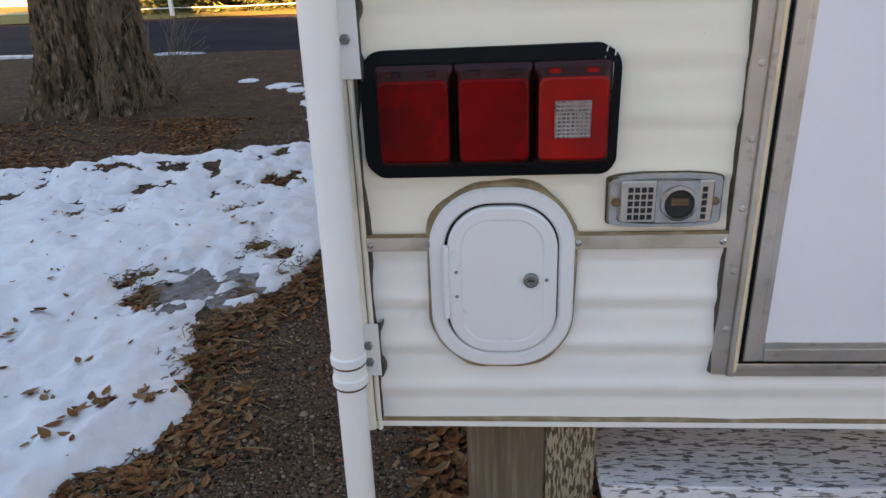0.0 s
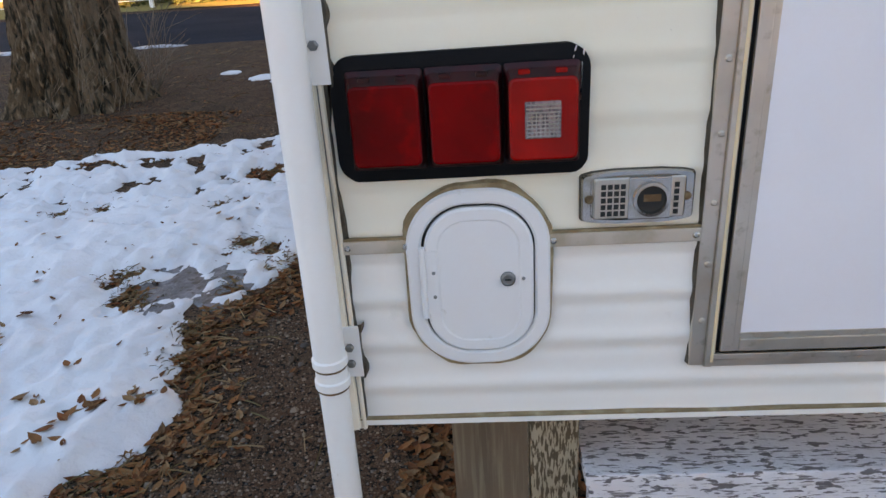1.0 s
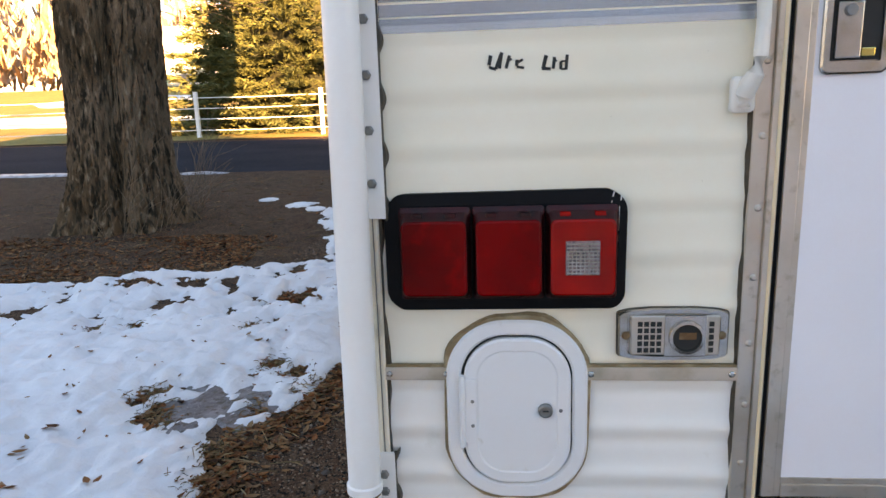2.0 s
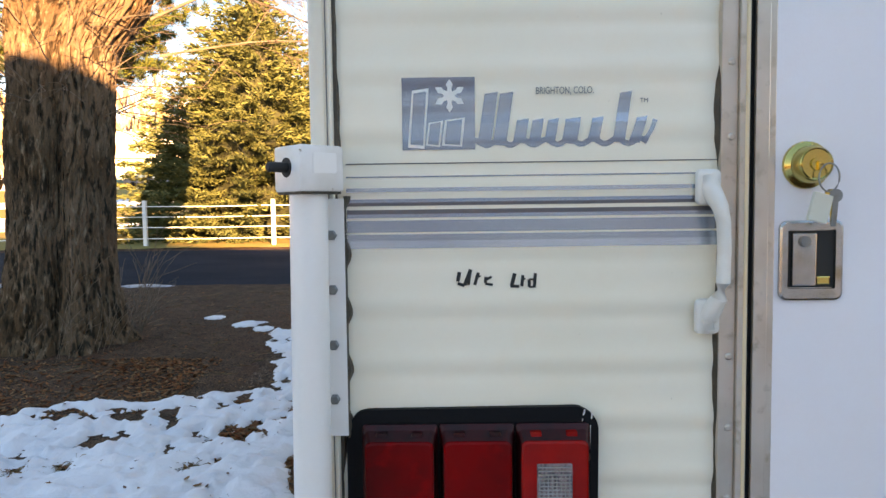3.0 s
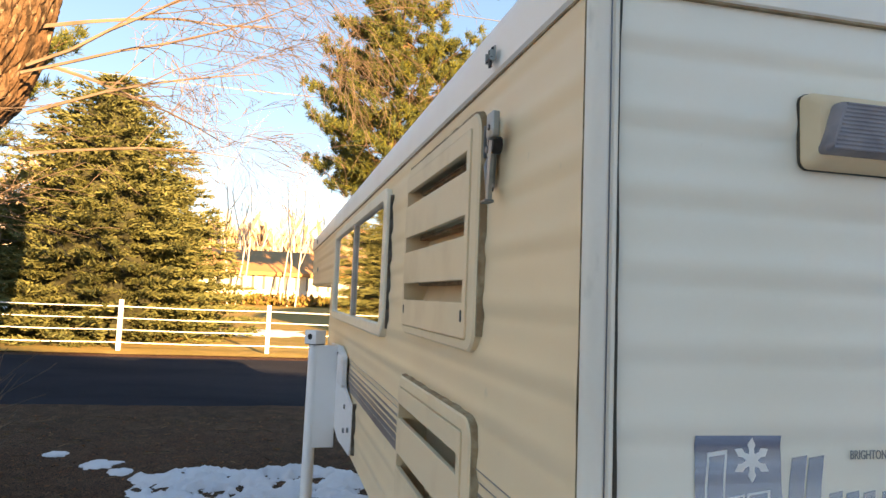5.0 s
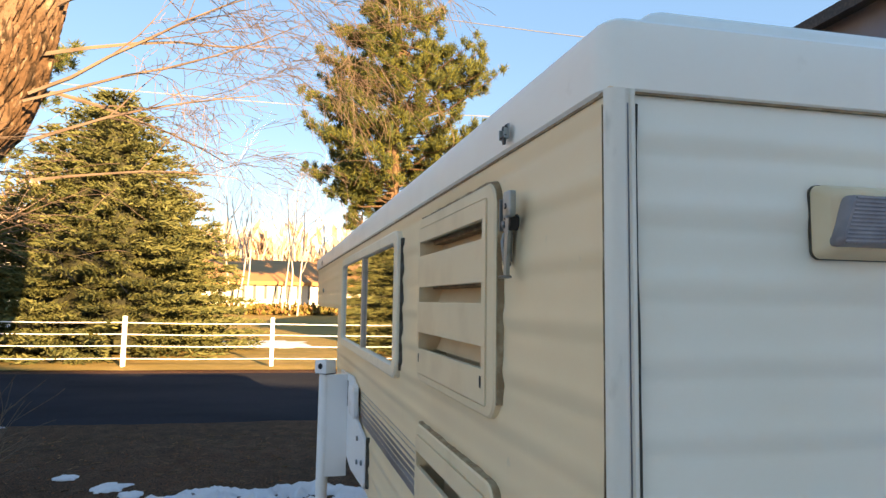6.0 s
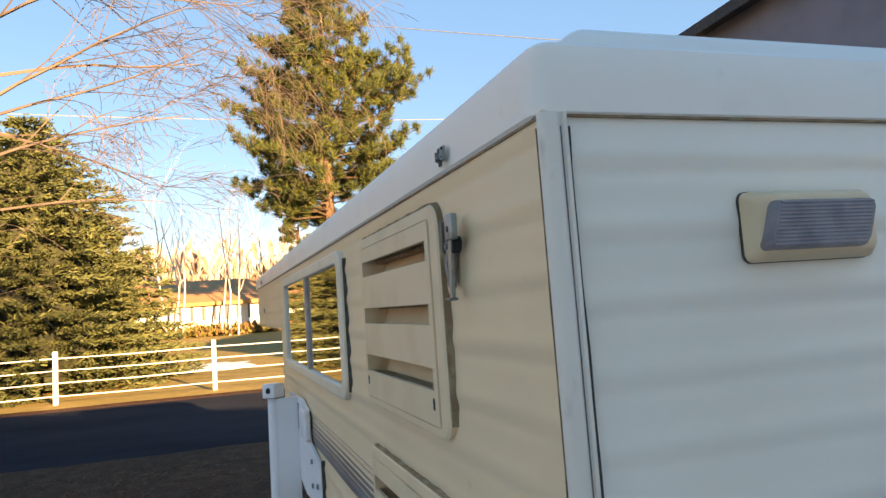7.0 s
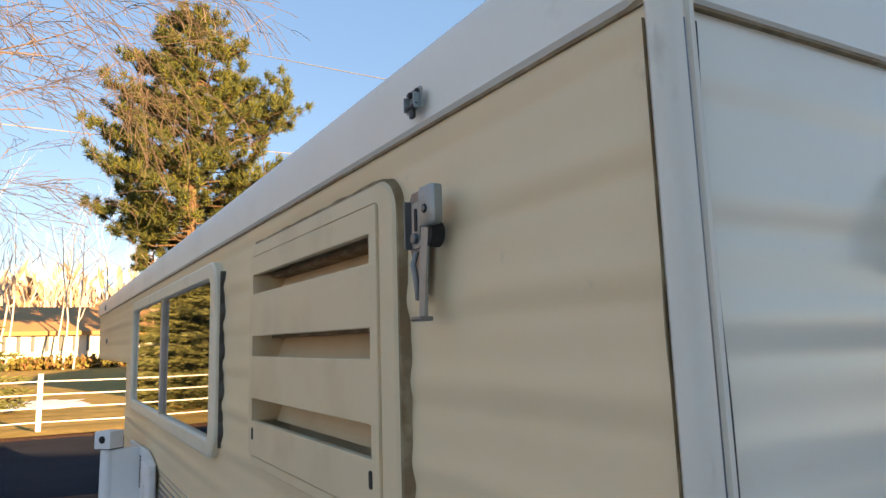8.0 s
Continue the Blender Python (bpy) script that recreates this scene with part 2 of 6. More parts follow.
def part(name, bm, material, parent=None, label="", smooth=False):
    me = mesh_of(name, bm, material)
    if smooth:
        for p in me.polygons:
            p.use_smooth = True
        me.set_sharp_from_angle(angle=radians(33))
    ob = new(name, me)
    if parent is not None:
        ob.parent = parent
    if label:
        tagged(ob, label)
    return ob


def bulk(name, verts, faces, material, parent=None, smooth=False):
    me = bpy.data.meshes.new(name)
    me.from_pydata(verts, [], faces)
    me.materials.append(material)
    if smooth:
        for p in me.polygons:
            p.use_smooth = True
    ob = new(name, me)
    if parent is not None:
        ob.parent = parent
    return ob


def thing(name, label, category, group="", kind=""):
    return tagged(new(name), label, category, group, kind)


def box(bm, lo, hi, m=Matrix(), bevel=0.0):
    x0, y0, z0 = lo
    x1, y1, z1 = hi
    c = [bm.verts.new(m @ Vector(p)) for p in ((x0, y0, z0), (x1, y0, z0), (x1, y1, z0), (x0, y1, z0), (x0, y0, z1), (x1, y0, z1), (x1, y1, z1), (x0, y1, z1))]
    fs = [bm.faces.new([c[i] for i in q]) for q in ((0, 3, 2, 1), (4, 5, 6, 7), (0, 1, 5, 4), (1, 2, 6, 5), (2, 3, 7, 6), (3, 0, 4, 7))]
    if bevel:
        es = list({e for f in fs for e in f.edges})
        bmesh.ops.bevel(bm, geom=es, offset=bevel, segments=2, affect="EDGES", profile=0.6)
    return bm


def tube(bm, points, radii, seg=12, cap=True):
    """A round tube along points with a radius at each."""
    rings = []
    for i, p in enumerate(points):
        p = Vector(p)
        a = Vector(points[max(i - 1, 0)])
        b = Vector(points[min(i + 1, len(points) - 1)])
        d = (b - a).normalized()
        s = d.cross(Vector((0, 0, 1)) if abs(d.z) < 0.95 else Vector((1, 0, 0))).normalized()
        t = d.cross(s)
        rings.append([bm.verts.new(p + radii[i] * (math.cos(k * math.tau / seg) * s + math.sin(k * math.tau / seg) * t)) for k in range(seg)])
    for a, b in zip(rings, rings[1:]):
        for k in range(seg):
            bm.faces.new((a[k], a[(k + 1) % seg], b[(k + 1) % seg], b[k]))
    if cap:
        bm.faces.new(rings[0][::-1])
        bm.faces.new(rings[-1])
    return bm


def rr(cu, cv, w, h, r, n=8):
    """The outline of a rounded rectangle."""
    out = []
    for sx, sy, a0 in ((1, 1, 0), (-1, 1, 90), (-1, -1, 180), (1, -1, 270)):
        for k in range(n + 1):
            a = radians(a0 + 90 * k / n)
            out.append((cu + sx * (w / 2 - r) + r * math.cos(a), cv + sy * (h / 2 - r) + r * math.sin(a)))
    return out


def circle(cu, cv, r, n=24):
    return [(cu + r * math.cos(k * math.tau / n), cv + r * math.sin(k * math.tau / n)) for k in range(n)]


def loft(bm, m, rings, close_first=False, close_last=True):
    """Rings of (outline, height along the normal) joined one to the next."""
    vs = [[bm.verts.new(m @ Vector((u, v, h))) for u, v in pts] for pts, h in rings]
    for a, b in zip(vs, vs[1:]):
        for k in range(len(a)):
            bm.faces.new((a[k], a[(k + 1) % len(a)], b[(k + 1) % len(a)], b[k]))
    if close_first:
        bm.faces.new(vs[0][::-1])
    if close_last:
        bm.faces.new(vs[-1])
    return bm


def slab(bm, m, pts, h0, h1):
    return loft(bm, m, [(pts, h0), (pts, h1)], True, True)


def wobble(u, s=1.0, seed=0.0):
    return noise.noise(Vector((u * s, seed * 7.3, seed)))


def bead(bm, m, inner, outer, h0, h1):
    """A bead of sealant between two lines of the same number of points."""
    ring = lambda pts, h: [bm.verts.new(m @ Vector((u, v, h))) for u, v in pts]
    a, b, c = ring(inner, h1), ring([((p[0] * 0.35 + q[0] * 0.65), (p[1] * 0.35 + q[1] * 0.65)) for p, q in zip(inner, outer)], h1), ring(outer, h0)
    for p, q in ((a, b), (b, c)):
        for i in range(len(p) - 1):
            bm.faces.new((p[i], p[i + 1], q[i + 1], q[i]))
    return bm


# the rear wall's and the side wall's own frames: along, up, outward
REAR = Matrix(((1, 0, 0, 0), (0, 0, -1, 0), (0, 1, 0, 0), (0, 0, 0, 1)))
K = 0.034
kn = math.sqrt(1 + K * K)
SIDE = Matrix(((-K / kn, 0, -1 / kn, -0.004), (1 / kn, 0, -K / kn, 0), (0.015, 1, 0, 0), (0, 0, 0, 1)))


# ---------------------------------------------------------------- ground
RISE = [(-60, -1.2), (0.5, 0.0), (6.6, 0.378), (9.5, 0.465), (15.7, 0.80), (24, 1.12), (32, 1.45), (40, 1.92), (60, 3.7), (110, 5.0), (2000, 5.0)]


def ground_z(x, y):
    z = float(np.interp(y, [p[0] for p in RISE], [p[1] for p in RISE]))
    near = max(0.0, 1 - abs(y - 3) / 9)
    return z + near * (0.03 * noise.noise(Vector((x * 0.8, y * 0.8, 0))) + 0.012 * noise.noise(Vector((x * 4, y * 4, 3))))


def sheet(name, xs, ys, lift, material, parent=None, keep=None):
    vs, fs, nx = [], [], len(xs)
    for y in ys:
        for x in xs:
            vs.append((x, y, ground_z(x, y) + (lift(x, y) if callable(lift) else lift)))
    for j in range(len(ys) - 1):
        for i in range(nx - 1):
            if keep is None or keep((xs[i] + xs[i + 1]) / 2, (ys[j] + ys[j + 1]) / 2):
                a = j * nx + i
                fs.append((a, a + 1, a + nx + 1, a + nx))
    return bulk(name, vs, fs, material, parent, True)


def steps(*spans):
    out = []
    for a, b, n in spans:
        out += [a + (b - a) * k / n for k in range(n)]
    return out + [spans[-1][1]]


ground = sheet("ground", steps((-900, -60, 12), (-60, -8, 26), (-8, 2.4, 210), (2.4, 60, 24), (60, 900, 12)), steps((-60, -2, 20), (-2, 9.4, 230), (9.4, 16, 22), (16, 60, 22), (60, 1500, 16)), 0.0, EARTH)
tagged(ground, "brown gravelly earth yard under patchy snow", "ground", kind="structure")
road = sheet("road", steps((-300, -20, 28), (-20, 20, 40), (20, 300, 28)), steps((9.45, 15.1, 12)), lambda x, y: 0.012 if 9.46 < y < 15.05 else -0.03, ASPHALT)
tagged(road, "dark grey asphalt street in shade", "road", kind="structure")
field = sheet("ground_field", steps((-700, -20, 30), (-20, 20, 60), (20, 700, 30)), steps((15.12, 20, 20), (20, 60, 20), (60, 420, 12)), lambda x, y: 0.02 + 0.02 * noise.noise(Vector((x * 2, y * 2, 0))), FIELD)
tagged(field, "dry golden winter grass field beyond the fence", "grass", kind="structure")


# snow cover of the yard
def poly_dist(x, y, pts):
    """The signed distance to a polygon's outline, above 0 inside."""
    inside, best = False, 1e9
    for (x0, y0), (x1, y1) in zip(pts, pts[1:] + pts[:1]):
        if (y0 > y) != (y1 > y) and x < (x1 - x0) * (y - y0) / (y1 - y0) + x0:
            inside = not inside
        dx, dy = x1 - x0, y1 - y0
        t = max(0.0, min(1.0, ((x - x0) * dx + (y - y0) * dy) / (dx * dx + dy * dy)))
        best = min(best, math.hypot(x - x0 - t * dx, y - y0 - t * dy))
    return best if inside else -best


YARD_SNOW = [(-1.8, -1.5), (-1.5, -0.6), (-1.12, 0.45), (-0.86, 0.97), (-0.98, 1.25), (-1.12, 1.5), (-0.95, 1.62), (-0.70, 2.05), (-0.62, 2.4), (-0.75, 2.9), (-0.62, 3.6), (-0.1, 4.3), (0.5, 4.4), (1.2, 4.9), (1.0, 6.1), (-0.3, 6.45), (-1.3, 6.35), (-1.75, 6.1), (-1.45, 5.2), (-1.15, 4.25), (-2.2, 4.0), (-3.4, 3.75), (-5.5, 3.5), (-7.5, 3.3), (-7.5, -1.5)]
BARE = [((-1.58, 1.95), 0.05), ((-1.46, 1.78), 0.05), ((-2.38, 2.80), 0.03), ((-2.10, 2.84), 0.03), ((-1.02, 2.30), 0.05), ((-0.85, 2.2), 0.05), ((-1.36, 2.83), 0.02), ((-0.96, 1.82), 0.03)]


def snow_depth(x, y):
    d = poly_dist(x, y, YARD_SNOW)
    d += 0.14 * noise.noise(Vector((x * 2.2, y * 2.2, 5))) + 0.08 * noise.noise(Vector((x * 7, y * 7, 9))) + 0.03 * noise.noise(Vector((x * 19, y * 19, 2)))
    for (bx, by), r in BARE:
        d = min(d, math.hypot(x - bx, (y - by) * 0.8) - r - 0.09 * noise.noise(Vector((x * 11, y * 11, 1))))
    if y > 2.9:
        d = min(d, 0.06 + 0.26 * noise.noise(Vector((x * 3.1, y * 3.1, 21))) + 0.16 * noise.noise(Vector((x * 9, y * 9, 23))) + 0.09 * noise.noise(Vector((x * 24, y * 24, 25))))
    return d


def snow_lift(x, y):
    d = snow_depth(x, y)
    if d < 0:
        return max(-0.03, d * 0.5)
    h = 0.05 * min(1.0, d / 0.16) ** 0.55 + 0.012 * min(1.0, d / 0.3)
    pit = max(0.0, min(1.0, 1 - math.hypot((x + 1.2) / 0.33, (y - 1.86) / 0.40) + 0.5 * noise.noise(Vector((x * 9, y * 9, 31))) + 0.3 * noise.noise(Vector((x * 24, y * 24, 32)))))
    return h - 0.085 * pit ** 0.8 + (0.026 * noise.noise(Vector((x * 5, y * 5, 4))) + 0.032 * noise.noise(Vector((x * 12, y * 12, 4))) + 0.015 * noise.noise(Vector((x * 27, y * 27, 4)))) * min(1.0, d / 0.1)


def snow_patch(name, x0, x1, y0, y1, cell, label):
    xs, ys = steps((x0, x1, int((x1 - x0) / cell))), steps((y0, y1, int((y1 - y0) / cell)))
    ob = sheet(name, xs, ys, snow_lift, SNOW, keep=lambda x, y: snow_depth(x, y) > -0.06)
    return tagged(ob, label, "snow", kind="stuff")


snow_patch("snow_cover", -3.4, 1.2, -1.6, 6.9, 0.026, "thin crusted white snow with bare patches and dead leaves")
snow_patch("snow_cover", -7.5, -3.38, -1.6, 4.4, 0.06, "thin crusted white snow beside the big tree")


# unseen snow behind the viewpoint, added to throw light onto the rear wall
back_xs, back_ys = steps((-9, 9, 120)), steps((-9.5, -1.2, 70))
tagged(sheet("snow_cover", back_xs, back_ys, lambda x, y: min(0.05, 0.12 * min(-1.7 - y, y + 9.4, 8.8 - abs(x)) + 0.09 * noise.noise(Vector((x * 0.9, y * 0.9, 8))) + 0.05 * noise.noise(Vector((x * 3, y * 3, 8)))), SNOW), "thin patchy snow added out of view to brighten the camper", "snow", kind="stuff")


def blob(name, cx, cy, rx, ry, h, material, label, seed):
    vs, fs = [], []
    n = 36
    vs.append((cx, cy, ground_z(cx, cy) + h))
    for ring, (f, hh) in enumerate(((0.55, 0.9), (0.9, 0.45), (1.0, -0.3))):
        for k in range(n):
            a = k * math.tau / n
            q = f * (1 + 0.5 * noise.noise(Vector((math.cos(a) * 1.5, math.sin(a) * 1.5, seed))) + 0.35 * noise.noise(Vector((math.cos(a) * 5, math.sin(a) * 5, seed + 3))))
            x, y = cx + rx * q * math.cos(a), cy + ry * q * math.sin(a)
            vs.append((x, y, ground_z(x, y) + h * hh))
    for k in range(n):
        fs.append((0, 1 + k, 1 + (k + 1) % n))
        for ring in (0, 1):
            a = 1 + ring * n
            fs.append((a + k, a + n + k, a + n + (k + 1) % n, a + (k + 1) % n))
    return tagged(bulk(name, vs, fs, material, None, True), label, "snow")


blob("snow_clump", -2.62, 7.0, 0.13, 0.11, 0.025, SNOW, "small melting snow clump on bare earth", 1)
blob("snow_clump", -2.1, 6.55, 0.17, 0.16, 0.025, SNOW, "small melting snow clump on bare earth", 2)
blob("snow_clump", -1.85, 6.3, 0.12, 0.1, 0.025, SNOW, "small melting snow clump on bare earth", 3)
blob("ice_patch", -1.2, 1.86, 0.29, 0.34, 0.010, SLUSH, "grey wet ice in a hollow of the snow", 9)
blob("ice_strip", -4.72, 9.72, 0.40, 0.13, 0.03, ICE, "icy snow strip along the street's edge", 4)
blob("ice_strip", -7.9, 9.9, 1.6, 0.15, 0.03, ICE, "icy snow strip along the street's edge", 5)
blob("snow_drift", -1.8, 21.5, 2.6, 1.3, 0.06, SNOW, "sunlit snow remnant on the dry field", 6)
blob("snow_drift", -16, 27, 7.0, 5.0, 0.1, SNOW, "sunlit snow sheet on the far field", 7)
blob("snow_drift", -24, 44, 9.0, 4.0, 0.1, SNOW, "sunlit snow sheet on the far field", 8)

# ---------------------------------------------------------------- truck camper
camper = thing("truck_camper", "white and cream pop-up truck camper standing on corner jacks", "camper")


def ribs(z, pitch=0.0925, phase=0.722, height=0.0048, width=0.024):
    d = (z - phase + pitch / 2) % pitch - pitch / 2
    return height * math.exp(-((d - 0.012) / width) ** 2 * 2.2) - (0.0014 * math.exp(-((d + 0.014) / 0.010) ** 2))


def ribbed(bm, m, u0, u1, v0, v1, phase, du=0.12, dv=0.006, thick=0.02, height=0.0045, cut=None, holes=()):
    """A ribbed sheet; cut=(u, v): nothing to the right of u above v; holes: (u0, u1, v0, v1)."""
    us = steps((u0, u1, max(1, round((u1 - u0) / du)))) if cut is None else steps((u0, cut[0], max(1, round((cut[0] - u0) / du))), (cut[0], u1, max(1, round((u1 - cut[0]) / du))))
    us = sorted(set(us) | {e for h in holes for e in h[:2]})
    nv = max(2, round((v1 - v0) / dv))
    rows = []
    for j in range(nv + 1):
        v = v0 + (v1 - v0) * j / nv
        rows.append([bm.verts.new(m @ Vector((u, v, ribs(v, phase=phase, height=height) - 0.003 + 0.0012 * wobble(u + v * 3, 2.0, 3)))) for u in us])
    for j, (a, b) in enumerate(zip(rows, rows[1:])):
        for i in range(len(us) - 1):
            if cut and us[i] >= cut[0] - 1e-6 and v0 + (v1 - v0) * (j + 1) / nv > cut[1]:
                continue
            v = v0 + (v1 - v0) * (j + 0.5) / nv
            if any(h[0] - 1e-6 <= us[i] < h[1] - 1e-6 and h[2] < v < h[3] for h in holes):
                continue
            bm.faces.new((a[i], a[i + 1], b[i + 1], b[i]))
    back = [bm.verts.new(m @ Vector((u, v, -thick))) for u, v in ((u0, v0), (u1, v0), (u1, v1), (u0, v1))]
    if cut is None and not holes:
        bm.faces.new(back[::-1])
    for line, (p, q) in ((rows[0], (0, 1)), (rows[-1], (3, 2)))[: 2 if cut is None else 1]:
        bm.faces.new(line + [back[q], back[p]])
    bm.faces.new([r[0] for r in rows] + [back[3], back[0]])
    for v in [v for v in bm.verts if not v.link_faces]:
        bm.verts.remove(v)


RX = 2.02      # width of the rear wall
bm = bmesh.new()
ribbed(bm, REAR, 0.012, 0.662, 1.032, 2.412, 1.421, height=0.0025)
part("rear_wall_upper_sheet", bm, WHITE, camper, "ribbed yellowish-white aluminium siding", True)
bm = bmesh.new()
ribbed(bm, REAR, 0.016, RX, 0.674, 1.03, 0.735, cut=(0.66, 0.785))
part("rear_wall_lower_sheet", bm, WHITE_LOW, camper, "ribbed white aluminium siding", True)
bm = bmesh.new()
ribbed(bm, REAR, 0.664, RX, 2.36, 2.412, 1.421, height=0.0025)
part("rear_wall_head_sheet", bm, WHITE, camper, "", True)
bm = bmesh.new()
ribbed(bm, REAR, 1.40, RX, 0.774, 2.358, 1.421, height=0.0025)
part("rear_wall_far_sheet", bm, WHITE, camper, "", True)
# side wall with the bed-over nose
bm = bmesh.new()
ribbed(bm, SIDE, 0.0, 3.5, 1.37, 2.412, 1.46, height=0.0027, thick=0.03, holes=((0.435, 1.04, 1.42, 1.80), (0.435, 1.04, 1.965, 2.33)))
ribbed(bm, SIDE, 3.5, 5.5, 2.10, 2.412, 1.46, height=0.0035, thick=0.03)
part("side_wall", bm, CREAM, camper, "ribbed cream aluminium siding", True)
bm = bmesh.new()
box(bm, (0.02, 1.36, -2.0), (3.49, 1.372, -0.012), SIDE)
part("wing_underside", bm, DARK, camper)
bm = bmesh.new()
box(bm, (0.05, 0.68, -1.62), (3.4, 1.40, -0.42), SIDE)
part("lower_body", bm, CREAM, camper)
bm = bmesh.new()
box(bm, (3.46, 1.36, -2.0), (3.5, 2.43, -0.03), SIDE)
box(bm, (5.46, 2.11, -2.0), (5.5, 2.43, -0.03), SIDE)
box(bm, (3.46, 2.09, -2.0), (5.5, 2.11, -0.02), SIDE)
box(bm, (0.0, 1.36, -2.04), (5.5, 2.43, -2.0), SIDE)
part("front_and_far_walls", bm, CREAM, camper)

# roof: a shallow white pan with rounded rim
bm = bmesh.new()


def roof_outline(inset):
    w, L, r = 2.064, 5.635, 0.034
    return [(u + 0.0, v) for u, v in rr(L / 2 - 0.006, -1.02, L - 2 * inset, w - 2 * inset, max(0.02, r - inset))]


def roof_rise(u):
    return 0.017 * u


# the rear rim runs along the rear wall, the long rims along the side walls
ROOFM_W = Matrix(((-K / kn, -1, 0, 0), (1 / kn, 0, 0, 0), (0, 0, 1, 0), (0, 0, 0, 1)))
rings = []
for inset, h in ((0.022, 2.414), (0.005, 2.405), (0.0, 2.409), (0.0005, 2.446), (0.002, 2.482), (0.007, 2.498), (0.02, 2.507), (0.076, 2.517), (0.106, 2.53), (0.136, 2.570), (0.161, 2.590), (0.196, 2.597), (0.4, 2.602), (0.8, 2.61)):
    rings.append([bm.verts.new(ROOFM_W @ Vector((u, v, h + roof_rise(u)))) for u, v in roof_outline(inset)])
for a, b in zip(rings, rings[1:]):
    for k in range(len(a)):
        bm.faces.new((a[k], a[(k + 1) % len(a)], b[(k + 1) % len(a)], b[k]))
bm.faces.new(rings[-1])
bm.faces.new(rings[0][::-1])
part("roof", bm, ROOFM, camper, "white lift-up roof with rounded rim", True)
# thin brown strips just below the side and rear rims
bm = bmesh.new()
box(bm, (0.0, 2.4015, -0.02), (5.5, 2.407, 0.003), SIDE @ Matrix(((1, 0, 0, 0), (0.002, 1, 0, 0), (0, 0, 1, 0), (0, 0, 0, 1))))
box(bm, (0.0, 2.4035, -0.02), (RX, 2.407, 0.003), REAR)
part("roof_rim_strip", bm, SEAL, camper, "brown strip under the roof rim")

# corner trim: rounded aluminium extrusion with white insert
bm = bmesh.new()
prof = [(-0.002, -0.008), (-0.007, -0.007), (-0.0105, -0.002), (-0.009, 0.004), (-0.005, 0.008), (0.0, 0.0105), (0.006, 0.011), (0.013, 0.010), (0.015, 0.006), (0.020, 0.006), (0.0215, 0.009), (0.0255, 0.0095), (0.028, 0.006), (0.0285, 0.001), (0.0, -0.006)]
lo = [bm.verts.new((x, -n, 0.655)) for x, n in prof]
hi = [bm.verts.new((x, -n, 2.4075)) for x, n in prof]
for k in range(len(prof)):
    bm.faces.new((lo[k], lo[(k + 1) % len(prof)], hi[(k + 1) % len(prof)], hi[k]))
bm.faces.new(lo[::-1])
bm.faces.new(hi)
part("corner_trim", bm, TRIMW, camper, "white aluminium corner moulding", True)
bm = bmesh.new()
zs = steps((0.68, 2.39, 220))
bead(bm, REAR, [(0.028, z) for z in zs], [(0.0305 + 0.010 * max(0, wobble(z, 9, 2) + 0.15), z) for z in zs], -0.004, 0.0062)
part("corner_sealant", bm, SEAL_DK, camper, "dark weathered sealant bead")
bm = bmesh.new()
box(bm, (0.0170, 0.68, 0.004), (0.0186, 2.39, 0.0068), REAR)
part("trim_insert", bm, STRIPE_DK, camper, "dark joint in the corner moulding")
bm = bmesh.new()
bead(bm, SIDE, [(0.0072, z) for z in zs], [(0.0074 + 0.011 * max(0, wobble(z, 7, 6) - 0.02), z) for z in zs], -0.003, 0.006)
part("corner_sealant", bm, SEAL, camper)
bm = bmesh.new()
box(bm, (0.016, 0.661, -0.02), (RX, 0.675, 0.006), REAR, 0.002)
part("bottom_trim", bm, WHITE_LOW, camper)
bm = bmesh.new()
xs_ = steps((0.016, RX, 160))
bead(bm, REAR, [(x, 0.674) for x in xs_], [(x, 0.6775 + 0.004 * (wobble(x, 6, 8) + 0.4)) for x in xs_], -0.004, 0.0065)
part("bottom_sealant", bm, SEAL, camper)


# belt trim strip with screws
def screw(m, u, v, h, r, parent, material=CHROME, name="screw"):
    bm = bmesh.new()
    loft(bm, m, [(circle(u, v, r, 10), h), (circle(u, v, r * 0.95, 10), h + r * 0.35), (circle(u, v, r * 0.55, 10), h + r * 0.6)])
    return part(name, bm, material, parent, "", True)


for u0, u1, screws in ((0.026, 0.146, (0.034, 0.135)), (0.372, 0.631, (0.386, 0.622))):
    bm = bmesh.new()
    box(bm, (u0, 1.0245, 0.0), (u1, 1.0485, 0.009), REAR, 0.002)
    strip = part("belt_trim", bm, ALU_DIRTY, camper, "stained aluminium belt moulding")
    bm = bmesh.new()
    box(bm, (u0, 1.0485, 0.0), (u1, 1.0535, 0.007), REAR, 0.001)
    part("sealant", bm, SEAL, strip)
    for u in screws:
        screw(REAR, u, 1.0365, 0.008, 0.006, strip)

